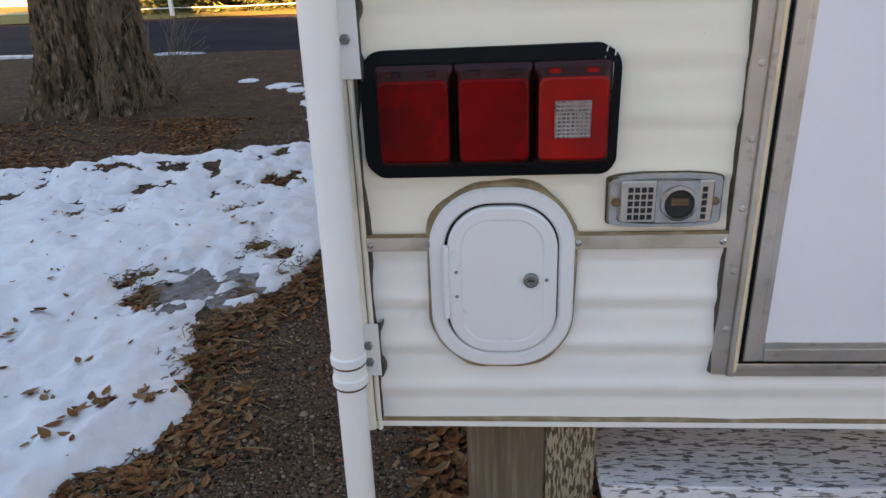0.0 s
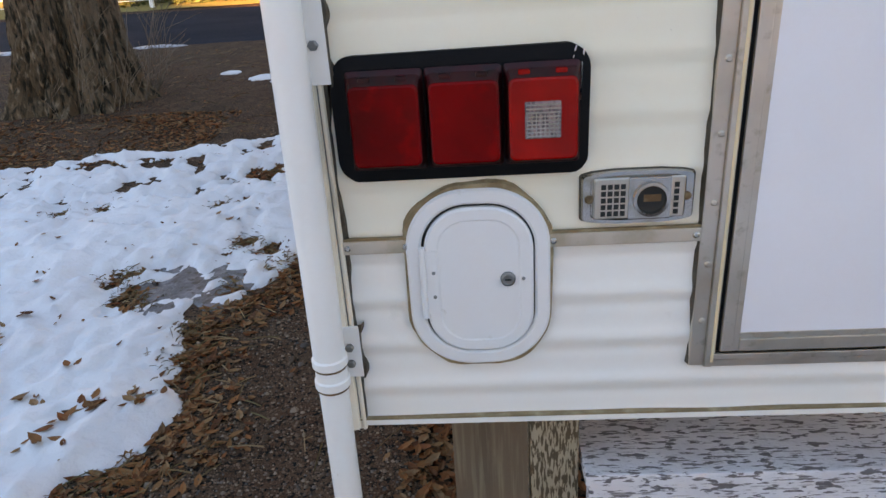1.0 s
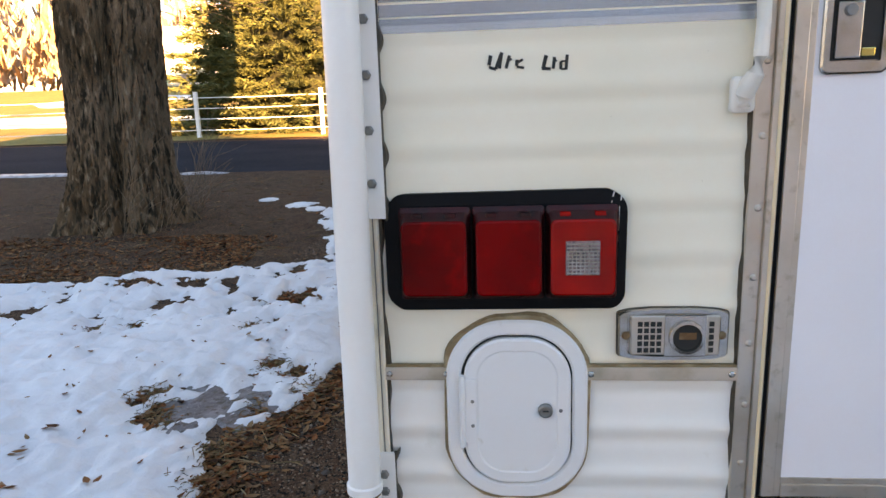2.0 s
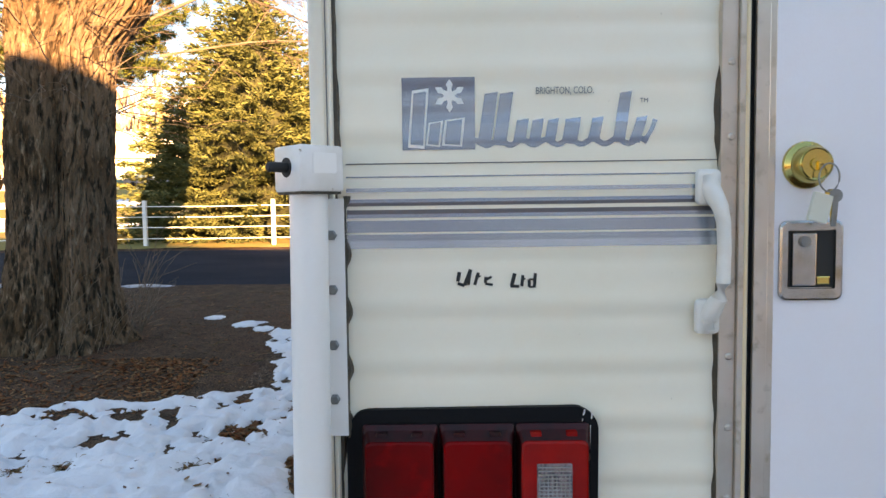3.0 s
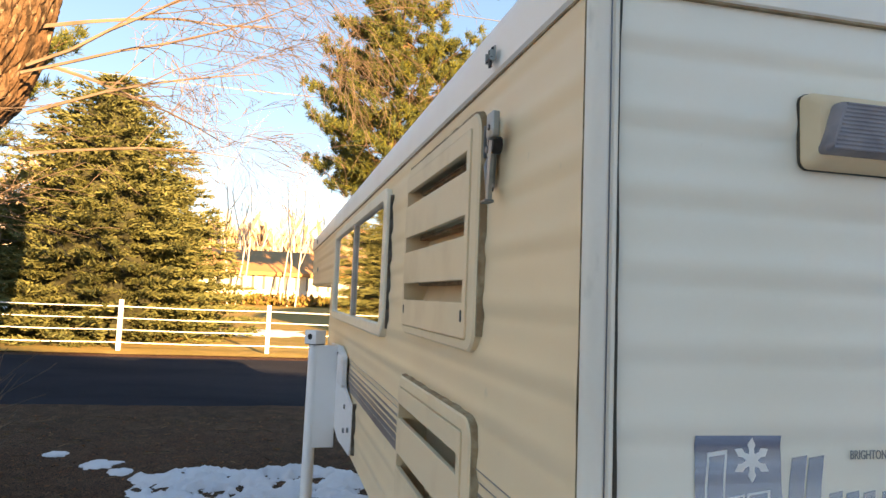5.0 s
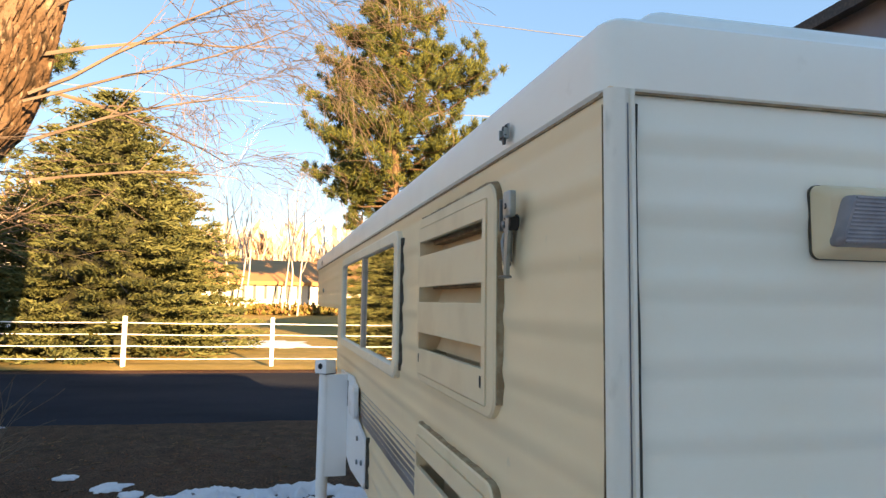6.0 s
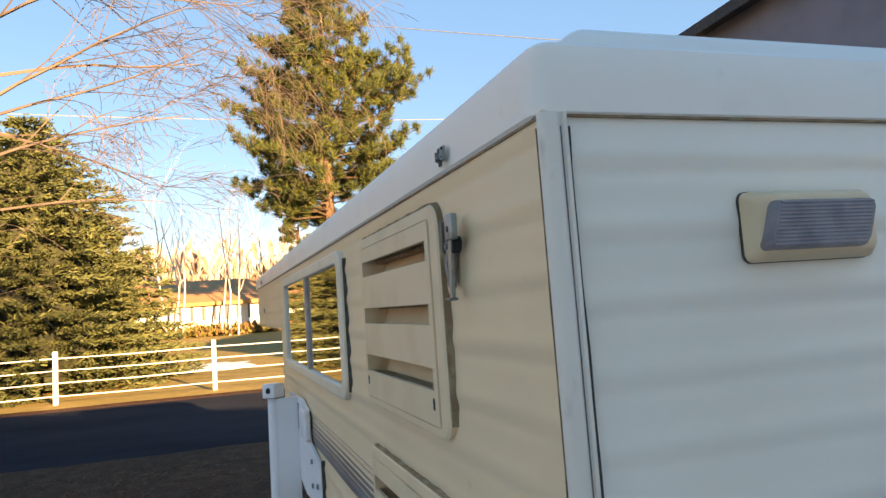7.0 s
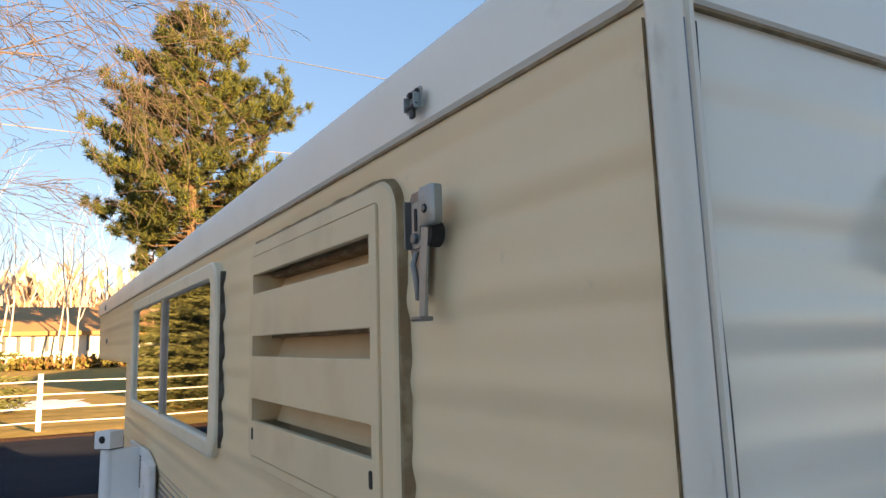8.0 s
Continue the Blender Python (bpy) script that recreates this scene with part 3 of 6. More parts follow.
# decorative stripes: rear and side, reflections put into their tones
def film(bm, m, u0, u1, v0, v1, phase, height, thick=0.0009):
    """A foil strip that follows the ribs of its wall."""
    us, vs_ = steps((u0, u1, max(1, round((u1 - u0) / 0.06)))), steps((v0, v1, max(2, round((v1 - v0) / 0.0035))))
    lay = lambda u, v, d: bm.verts.new(m @ Vector((u, v, ribs(v, phase=phase, height=height) - 0.003 + 0.0012 * wobble(u + v * 3, 2.0, 3) + d)))
    top = [[lay(u, v, thick) for u in us] for v in vs_]
    low = [[lay(u, v, -0.0005) for u in us] for v in vs_]
    for a, b in zip(top, top[1:]):
        for i in range(len(us) - 1):
            bm.faces.new((a[i], a[i + 1], b[i + 1], b[i]))
    for a, b in ((low[0], top[0]), (top[-1], low[-1])):
        for i in range(len(us) - 1):
            bm.faces.new((a[i], a[i + 1], b[i + 1], b[i]))


for v0, v1, material in ((1.7472, 1.7490, STRIPE_DK), (1.7260, 1.7285, STRIPE_MID), (1.7035, 1.7100, STRIPE), (1.6870, 1.6925, STRIPE_MID), (1.6815, 1.6870, STRIPE_DK), (1.6685, 1.6755, STRIPE_DK), (1.6625, 1.6685, STRIPE_MID), (1.6395, 1.6585, STRIPE_MID), (1.6260, 1.6365, STRIPE_MID), (1.6140, 1.6260, STRIPE)):
    bm = bmesh.new()
    film(bm, REAR, 0.044, 0.632, v0, v1, 1.421, 0.0025)
    part("stripe", bm, material, camper, "", True)
    for u0, u1 in ((0.012, 0.396), (1.062, 2.30)):
        bm = bmesh.new()
        film(bm, SIDE, u0, u1, v0, v1, 1.46, 0.0027)
        part("stripe", bm, STRIPE_SIDE, camper, "", True)


def conform(bm, v0, v1):
    """Cut a flat decal across the ribs of the rear wall and lay it down on them."""
    v = v0
    while v < v1:
        geom = list(bm.verts) + list(bm.edges) + list(bm.faces)
        bmesh.ops.bisect_plane(bm, geom=geom, plane_co=(0, 0, v), plane_no=(0, 0, 1))
        v += 0.007
    for p in bm.verts:
        p.co.y -= ribs(p.co.z, phase=1.421, height=0.0025) - 0.003 + 0.0012 * wobble(p.co.x + p.co.z * 3, 2.0, 3)
    return bm


# three-chamber tail lamp
tail = bmesh.new()
edge = [(u + 0.004 * wobble(u + v, 40, 1), v + 0.003 * wobble(u - v, 40, 2)) for u, v in rr(0.2400, 1.2565, 0.401, 0.201, 0.035)]
inner = rr(0.2430, 1.2545, 0.368, 0.166, 0.012)
loft(tail, REAR, [(edge, -0.002), (edge, 0.010), (inner, 0.014)], True, True)
tail = part("tail_lamp", tail, RUBBER, camper, "tail lamp in a black rubber surround")
for k, (u0, u1) in enumerate(((0.064, 0.184), (0.187, 0.306), (0.308, 0.425))):
    uc, w = (u0 + u1) / 2, u1 - u0
    bm = bmesh.new()
    big, top = rr(uc, 1.2555, w, 0.158, 0.006, 3), rr(uc, 1.2515, w - 0.012, 0.127, 0.010, 3)
    mid = rr(uc, 1.2535, w - 0.006, 0.146, 0.008, 3)
    loft(bm, REAR, [(big, 0.012), (big, 0.017), (mid, 0.022), (top, 0.040)])
    rim = part("lens_rim", bm, RED_DK, tail, "dark red rim of the lens")
    bm = bmesh.new()
    loft(bm, REAR, [(top, 0.038), (rr(uc, 1.2515, w - 0.0135, 0.1255, 0.010, 3), 0.043), (rr(uc, 1.2515, w - 0.02, 0.119, 0.008, 3), 0.045)])
    lens = part("lens", bm, (RED, RED, RED_B)[k], tail, ("dark red faded lens", "dark red faded lens", "bright red lens with clear window")[k], False)
    for s in (-1, 1):
        bm = bmesh.new()
        box(bm, (uc + s * 0.028 - 0.009, 1.310, 0.02), (uc + s * 0.028 + 0.009, 1.326, 0.034), REAR, 0.003)
        part("lens_boss", bm, (RED_DK, RED_DK, RED_B)[k], rim)
    for v in (1.3255, 1.182):
        screw(REAR, uc, v, 0.0195, 0.003, rim, RUBBER)
bm = bmesh.new()
box(bm, (0.338, 1.223, 0.040), (0.393, 1.280, 0.0475), REAR, 0.002)
clear = part("clear_window", bm, CLEAR, tail, "clear ribbed reversing window")
bm = bmesh.new()
for i in range(9):
    box(bm, (0.340, 1.226 + i * 0.006, 0.047), (0.391, 1.2285 + i * 0.006, 0.0487), REAR)
for i in range(8):
    box(bm, (0.341 + i * 0.0066, 1.225, 0.047), (0.3425 + i * 0.0066, 1.262, 0.0489), REAR)
part("prism_rib", bm, CHROME, clear)
for u0, v0, u1, v1 in ((0.4155, 1.346, 0.418, 1.354), (0.413, 1.336, 0.4145, 1.340), (0.4285, 1.340, 0.4295, 1.348), (0.4255, 1.290, 0.4265, 1.330), (0.4250, 1.272, 0.4257, 1.284)):
    bm = bmesh.new()
    slab(bm, REAR, [(u0, v0), (u0 + 0.0016, v0), (u1 + 0.0012, v1), (u1, v1)], 0.009, 0.0140)
    part("scuff", bm, PAINT, tail, "white paint scuff")

# utility hatch
bm = bmesh.new()
hx, hv = 0.2575, 0.968
ho = rr(hx, hv, 0.246, 0.336, 0.105, 12)
hi_ = rr(hx, hv, 0.194, 0.282, 0.080, 12)
loft(bm, REAR, [(ho, -0.002), (ho, 0.010), (rr(hx, hv, 0.238, 0.328, 0.101, 12), 0.014), (rr(hx, hv, 0.202, 0.290, 0.084, 12), 0.014), (hi_, 0.010), (hi_, 0.002)], True, True)
hatch = part("utility_hatch", bm, HATCHW, camper, "white plastic utility hatch with rounded corners")
# dark sheet over the white recess floor paints the gap's shade
bm = bmesh.new()
loft(bm, REAR, [(rr(hx, hv, 0.194, 0.282, 0.080, 12), 0.003), (rr(hx, hv, 0.194, 0.282, 0.080, 12), 0.0048)])
part("hatch_gap", bm, DARK, hatch)
bm = bmesh.new()
hc = rr(hx + 0.001, hv - 0.001, 0.186, 0.274, 0.076, 12)
loft(bm, REAR, [(hc, 0.004), (hc, 0.014), (rr(hx + 0.001, hv - 0.001, 0.178, 0.266, 0.072, 12), 0.017), (rr(hx + 0.001, hv - 0.001, 0.142, 0.232, 0.052, 12), 0.0168), (rr(hx + 0.001, hv - 0.001, 0.136, 0.226, 0.049, 12), 0.0155)])
hd = part("hatch_door", bm, HATCHW, hatch)
bm = bmesh.new()
tube(bm, [REAR @ Vector((0.162, 0.903, 0.020)), REAR @ Vector((0.162, 1.038, 0.020))], [0.0055, 0.0055], 10)
box(bm, (0.162, 0.910, 0.016), (0.187, 1.030, 0.019), REAR, 0.001)
part("hinge", bm, HATCHW, hd)
for u, v, h in ((0.180, 0.989, 0.0188), (0.180, 0.943, 0.0188), (0.334, 0.972, 0.017)):
    screw(REAR, u, v, h, 0.0034, hd, STEEL)
bm = bmesh.new()
loft(bm, REAR, [(circle(0.3075, 0.972, 0.0135), 0.014), (circle(0.3075, 0.972, 0.0125), 0.021), (circle(0.3075, 0.972, 0.0095), 0.0225), (circle(0.3075, 0.972, 0.008), 0.0205)])
lock = part("lock", bm, STEEL, hd, "round steel cylinder lock", True)
bm = bmesh.new()
box(bm, (0.302, 0.9705, 0.0203), (0.313, 0.9735, 0.0212), REAR)
part("keyhole", bm, DARK, lock)
bm = bmesh.new()
ring_out = []
for u, v in ho + ho[:1]:
    d = Vector((u - hx, (v - hv) * 0.8)).normalized()
    w = 0.005 + 0.017 * max(0, wobble(math.atan2(d.y, d.x), 2.2, 5) + 0.2) + 0.002 * wobble(math.atan2(d.y, d.x), 14, 5)
    ring_out.append((u + d.x * w, v + d.y * w))
bead(bm, REAR, ho + ho[:1], ring_out, -0.004, 0.0085)
part("hatch_sealant", bm, SEAL, hatch, "brown peeling sealant")

# furnace vent with round exhaust
bm = bmesh.new()
VENT = REAR @ Matrix.Translation((-0.0045, -0.003, 0))
vx, vv = 0.526, 1.1115
vo = [(vx + 0.091 * s[0], vv + s[1]) for s in ((-1, -0.035), (-0.97, -0.039), (-0.8, -0.043), (-0.4, -0.046), (0.4, -0.046), (0.8, -0.043), (0.97, -0.039), (1, -0.035), (1, 0.035), (0.97, 0.039), (0.8, 0.043), (0.4, 0.046), (-0.4, 0.046), (-0.8, 0.043), (-0.97, 0.039), (-1, 0.035))]
shr = lambda p, f: [(vx + (u - vx) * f, vv + (v - vv) * f) for u, v in p]
loft(bm, VENT, [(vo, -0.002), (vo, 0.008), (shr(vo, 0.97), 0.012), (shr(vo, 0.84), 0.012), (shr(vo, 0.82), 0.007)], True)
vent = part("furnace_vent", bm, CHROME, camper, "stained chrome furnace vent plate")
bm = bmesh.new()
loft(bm, VENT, [([(u + 0.003 * wobble(u + v, 60, 3), v) for u, v in shr(vo, 1.025)], -0.003), (shr(vo, 1.02), 0.0035)])
part("vent_gasket", bm, SEAL_DK, vent)
bm = bmesh.new()
loft(bm, VENT, [(rr(vx + 0.002, vv, 0.146, 0.070, 0.003, 2), 0.006), (rr(vx + 0.002, vv, 0.146, 0.070, 0.003, 2), 0.0135), (rr(vx + 0.002, vv, 0.142, 0.066, 0.003, 2), 0.0155)])
part("grille_plate", bm, ALU, vent)
bm = bmesh.new()
box(bm, (0.510, 1.075, 0.012), (0.578, 1.147, 0.0185), VENT, 0.002)
part("centre_plate", bm, CHROME, vent)
# no holes are cut: raised dark blocks paint their shade
for u0, cols in ((0.466, 4), (0.583, 1)):
    for i in range(cols):
        for j in range(5):
            bm = bmesh.new()
            box(bm, (u0 + i * 0.0105, 1.082 + j * 0.0115, 0.0150), (u0 + 0.0078 + i * 0.0105, 1.0903 + j * 0.0115, 0.0166), VENT)
            part("vent_hole", bm, DARK, vent)
bm = bmesh.new()
loft(bm, VENT, [(circle(0.546, 1.110, 0.030), 0.017), (circle(0.546, 1.110, 0.029), 0.024), (circle(0.546, 1.110, 0.024), 0.025), (circle(0.546, 1.110, 0.022), 0.0188)])
pipe = part("exhaust_ring", bm, CHROME, vent, "", True)
bm = bmesh.new()
loft(bm, VENT, [(circle(0.546, 1.110, 0.0222), 0.017), (circle(0.546, 1.110, 0.0222), 0.0192)])
part("exhaust_opening", bm, DARK, pipe)
bm = bmesh.new()
box(bm, (0.534, 1.106, 0.0185), (0.562, 1.118, 0.0202), VENT, 0.001)
part("baffle", bm, RUST, pipe)
for u in (0.447, 0.605):
    screw(VENT, u, 1.111, 0.011, 0.0075, vent, RUST)

# entry door with aluminium frame
frame_parts = [((0.630, 0.656), 0.010), ((0.656, 0.669), 0.017), ((0.669, 0.6745), 0.012)]
bm = bmesh.new()
for (u0, u1), h in frame_parts:
    box(bm, (u0, 0.780, -0.01), (u1, 2.345, h), REAR, 0.002)
for (u0, u1), h in frame_parts:
    o = u0 - 0.634
    box(bm, (u1, 0.779 + o * 0.66, -0.01), (1.412, 0.7955 + o * 0.5, h), REAR, 0.002)
    box(bm, (u1, 2.30 - o, -0.01), (1.412, 2.345 - o, h), REAR, 0.002)
box(bm, (1.37, 0.780, -0.01), (1.415, 2.345, 0.012), REAR, 0.002)
dframe = part("door_frame", bm, ALU, camper, "oxidised aluminium door frame")
for v in (0.872, 0.982, 1.093, 1.207, 1.322, 1.437, 1.551, 1.667, 1.782, 1.897, 2.01, 2.12, 2.23):
    screw(REAR, 0.646, v, 0.009, 0.0062, dframe, ALU)
bm = bmesh.new()
zs = steps((0.781, 2.34, 200))
bead(bm, REAR, [(0.636, z) for z in zs], [(0.6305 - 0.009 * max(0, wobble(z, 8, 12) + 0.35), z) for z in zs], -0.004, 0.0075)
part("frame_sealant", bm, SEAL_DK, dframe, "dark sealant bead")
bm = bmesh.new()
box(bm, (0.6645, 0.79, 0.010), (0.6705, 2.335, 0.0185), REAR, 0.002)
part("frame_gasket", bm, PLASTIC, dframe, "yellowed gasket strip")
bm = bmesh.new()
box(bm, (0.6745, 0.806, -0.012), (0.6800, 2.32, 0.012), REAR)
box(bm, (0.6800, 0.805, -0.012), (1.37, 0.811, 0.012), REAR)
part("weather_seal", bm, RUBBER, dframe)
door = bmesh.new()
box(door, (0.711, 0.8475, -0.012), (1.345, 2.30, 0.014), REAR)
door = part("entry_door", door, DOORW, camper, "flat white entry door, closed")
bm = bmesh.new()
box(bm, (0.6802, 0.8115, -0.012), (0.7025, 2.315, 0.018), REAR, 0.002)
box(bm, (0.7025, 0.8115, -0.012), (0.7125, 2.315, 0.0155), REAR, 0.001)
box(bm, (0.7125, 0.8115, -0.012), (1.36, 0.837, 0.018), REAR, 0.002)
box(bm, (0.7125, 0.837, -0.012), (1.36, 0.8485, 0.0155), REAR, 0.001)
box(bm, (1.345, 0.8485, -0.012), (1.366, 2.315, 0.018), REAR, 0.002)
part("door_edge_trim", bm, ALU, door, "aluminium edge trim")
DBX, DBV = 0.760, 1.7365
bm = bmesh.new()
loft(bm, REAR, [(circle(DBX, DBV, 0.037, 32), 0.014), (circle(DBX, DBV, 0.036, 32), 0.019), (circle(DBX, DBV, 0.029, 32), 0.025), (circle(DBX, DBV, 0.027, 32), 0.043), (circle(DBX, DBV, 0.024, 32), 0.047), (circle(DBX, DBV, 0.022, 32), 0.0455)])
db = part("deadbolt", bm, BRASS, door, "polished brass deadbolt", True)
bm = bmesh.new()
loft(bm, REAR, [(circle(DBX, DBV, 0.010), 0.0445), (circle(DBX, DBV, 0.0095), 0.0485)])
part("cylinder", bm, BRASS, db)
# recessed paddle latch
PADDLE = REAR @ Matrix.Translation((0.0045, -0.0015, 0))
lx, lv = 0.764, 1.590
bm = bmesh.new()
loft(bm, PADDLE, [(rr(lx, lv, 0.098, 0.124, 0.012), 0.013), (rr(lx, lv, 0.098, 0.124, 0.012), 0.019), (rr(lx, lv, 0.092, 0.118, 0.010), 0.021), (rr(lx, lv + 0.002, 0.074, 0.092, 0.003), 0.021), (rr(lx, lv + 0.002, 0.073, 0.091, 0.003), 0.016)], True)
latch = part("paddle_latch", bm, CHROME, door, "recessed chrome paddle latch")
bm = bmesh.new()
box(bm, (0.7285, 1.548, 0.0155), (0.800, 1.6365, 0.0170), PADDLE)
part("latch_recess", bm, DARK, latch)
bm = bmesh.new()
box(bm, (0.733, 1.551, 0.016), (0.770, 1.633, 0.024), PADDLE, 0.002)
pad = part("paddle", bm, CHROME, latch)
bm = bmesh.new()
loft(bm, PADDLE, [(circle(0.751, 1.620, 0.009), 0.023), (circle(0.751, 1.620, 0.008), 0.029)])
part("lock_cylinder", bm, STEEL, pad)
bm = bmesh.new()
box(bm, (0.771, 1.553, 0.016), (0.791, 1.566, 0.024), PADDLE, 0.002)
part("latch_tongue", bm, BRASS, latch)
# keys hang from the deadbolt
keys = thing("key_ring", "keys and pale plastic tag hanging from the deadbolt", "keys")
bm = bmesh.new()
tube(bm, [REAR @ Vector((DBX + 0.012 + 0.013 * math.cos(a), DBV - 0.021 + 0.021 * math.sin(a), 0.058 + 0.004 * math.cos(a))) for a in [k * math.tau / 20 for k in range(21)]], [0.0013] * 21, 6)
part("ring", bm, STEEL, keys, "", True)
bm = bmesh.new()
box(bm, (DBX - 0.0009, DBV - 0.010, 0.046), (DBX + 0.0009, DBV + 0.004, 0.0535), REAR, 0.001)
part("key_in_lock", bm, BRASS, keys)
tilt = REAR @ Matrix.Translation((DBX + 0.002, DBV - 0.066, 0.052)) @ Matrix.Rotation(radians(-14), 4, "Z")
bm = bmesh.new()
box(bm, (-0.015, -0.022, -0.003), (0.015, 0.022, 0.004), tilt, 0.002)
part("tag", bm, mat("tag_plastic", (0.6, 0.58, 0.48), 0.4), keys, "pale green plastic tag")
for du, rot, material in ((0.018, 6, BRASS), (0.024, -4, STEEL)):
    km = REAR @ Matrix.Translation((DBX + du, DBV - 0.052, 0.05 + du * 0.2)) @ Matrix.Rotation(radians(rot), 4, "Z")
    bm = bmesh.new()
    slab(bm, km, circle(0, 0.004, 0.010, 14), -0.001, 0.001)
    box(bm, (-0.004, -0.042, -0.001), (0.004, -0.004, 0.001), km)
    part("key", bm, material, keys)

# grab handle
GRAB = REAR @ Matrix.Translation((0.001, -0.001, 0))
bm = bmesh.new()
for v0, v1 in ((1.678, 1.734), (1.474, 1.530)):
    loft(bm, GRAB, [(rr(0.611, (v0 + v1) / 2, 0.038, v1 - v0, 0.008), 0.004), (rr(0.611, (v0 + v1) / 2, 0.036, v1 - v0 - 0.002, 0.008), 0.012), (rr(0.611, (v0 + v1) / 2, 0.028, v1 - v0 - 0.01, 0.008), 0.015)], True)
tube(bm, [GRAB @ Vector(p) for p in ((0.611, 1.722, 0.008), (0.612, 1.706, 0.013), (0.616, 1.690, 0.021), (0.622, 1.674, 0.029), (0.6255, 1.650, 0.0335), (0.6265, 1.605, 0.035), (0.6255, 1.558, 0.0335), (0.622, 1.534, 0.029), (0.616, 1.518, 0.021), (0.612, 1.502, 0.013), (0.611, 1.486, 0.008))], [0.0135, 0.0145, 0.0145, 0.0125, 0.0108, 0.0102, 0.0108, 0.0125, 0.0145, 0.0145, 0.0135], 14)
grab = part("grab_handle", bm, mat("handle_cream", (0.76, 0.72, 0.66), 0.4, vary=[(9, (0.66, 0.6, 0.52), 0.5, 0.8)]), camper, "cream plastic grab handle", True)
for v in (1.714, 1.492):
    screw(GRAB, 0.611, v, 0.0145, 0.008, grab, mat("bolt_cover", (0.72, 0.68, 0.63), 0.4), "bolt_cover")

# porch lamp
bm = bmesh.new()
PU, PV = 0.3820, 2.2545
loft(bm, REAR, [(rr(PU, PV, 0.214, 0.096, 0.012), -0.002), (rr(PU, PV, 0.211, 0.094, 0.012), 0.012), (rr(PU, PV + 0.001, 0.196, 0.080, 0.014), 0.026), (rr(PU, PV + 0.001, 0.188, 0.072, 0.012), 0.028)], True)
porch = part("porch_lamp", bm, PLASTIC, camper, "cream porch lamp with a ribbed grey lens", True)


def lens_outline(grow, lean):
    """The lens leans: its lower edge reaches further along than its upper one."""
    return [(u - lean * (PV + 0.036 - v), v) for u, v in rr(PU + 0.007, PV - 0.001, 0.176 - grow, 0.067 - grow, 0.010, 4)]


bm = bmesh.new()
loft(bm, REAR, [(lens_outline(0.0, 0.30), 0.024), (lens_outline(0.002, 0.34), 0.036), (lens_outline(0.012, 0.36), 0.044)])
pl = part("lamp_lens", bm, LAMPLENS, porch, "grey ribbed plastic lens", True)
bm = bmesh.new()
for i in range(12):
    z = PV - 0.0285 + i * 0.005
    lean = 0.36 * (PV + 0.036 - z)
    tube(bm, [REAR @ Vector((PU - 0.071 - lean, z, 0.0428)), REAR @ Vector((PU + 0.084 - lean, z, 0.0428))], [0.0022, 0.0022], 6)
part("lens_rib", bm, LAMPLENS, pl)
bm = bmesh.new()
loft(bm, REAR, [(rr(PU, PV, 0.2155, 0.0975, 0.013), -0.002), (rr(PU, PV, 0.2155, 0.0975, 0.013), 0.002)])
part("lamp_gasket", bm, SEAL_DK, porch)


# ---------------------------------------------------------------- emblem and lettering on the rear wall
def strokes(bm, pts, width, h0, h1, m=REAR):
    """A flat ribbon along points."""
    tubepts = [Vector((u, v)) for u, v in pts]
    left, right = [], []
    for i, p in enumerate(tubepts):
        d = (tubepts[min(i + 1, len(tubepts) - 1)] - tubepts[max(i - 1, 0)]).normalized()
        s = Vector((-d.y, d.x)) * width / 2
        left.append((p + s)[:])
        right.append((p - s)[:])
    for i in range(len(pts) - 1):
        slab(bm, m, [left[i], left[i + 1], right[i + 1], right[i]], h0, h1)


emblem = bmesh.new()
film(emblem, REAR, 0.1345, 0.249, 1.769, 1.8815, 1.421, 0.0025, 0.0012)
emblem = part("emblem_square", emblem, BLUEDECAL, camper, "blue-silver square maker's emblem with a star", True)
bm = bmesh.new()
star = []
for k in range(6):
    for da, r in ((-14, 0.013), (-17, 0.0185), (0, 0.026), (17, 0.0185), (14, 0.013), (30, 0.0075)):
        a = radians(90 + 60 * k + da)
        star.append((0.2095 + r * math.cos(a), 1.853 + r * math.sin(a)))
slab(bm, REAR, star, 0.0010, 0.0017)
conform(bm, 1.825, 1.881)
part("emblem_star", bm, DECAL_CREAM, emblem)
# the maker's mark: plain flowing bars in its colours
bm = bmesh.new()
outline = bmesh.new()
for u, v0, v1, w, lean in ((0.157, 1.778, 1.860, 0.020, 0.006), (0.183, 1.778, 1.812, 0.017, 0.004), (0.213, 1.778, 1.816, 0.024, 0.004), (0.263, 1.776, 1.858, 0.021, 0.012), (0.287, 1.776, 1.858, 0.021, 0.012), (0.318, 1.779, 1.816, 0.019, 0.006), (0.342, 1.779, 1.816, 0.018, 0.006), (0.366, 1.779, 1.816, 0.017, 0.006), (0.397, 1.777, 1.817, 0.024, 0.006), (0.434, 1.779, 1.818, 0.018, 0.008), (0.474, 1.778, 1.857, 0.019, 0.012), (0.499, 1.778, 1.818, 0.017, 0.012)):
    pts = [(u - w / 2, v0), (u + w / 2, v0 - 0.002), (u + w / 2 + lean, v1), (u - w / 2 + lean, v1 - 0.003)]
    slab(bm, REAR, pts, 0.0004, 0.0022 if u < 0.23 else 0.0012)
    if u < 0.23:
        c = (sum(p[0] for p in pts) / 4, sum(p[1] for p in pts) / 4)
        grown = [(c[0] + (p[0] - c[0]) * 1.3, c[1] + (p[1] - c[1]) * 1.12) for p in pts]
        slab(outline, REAR, grown, 0.0008, 0.0017)
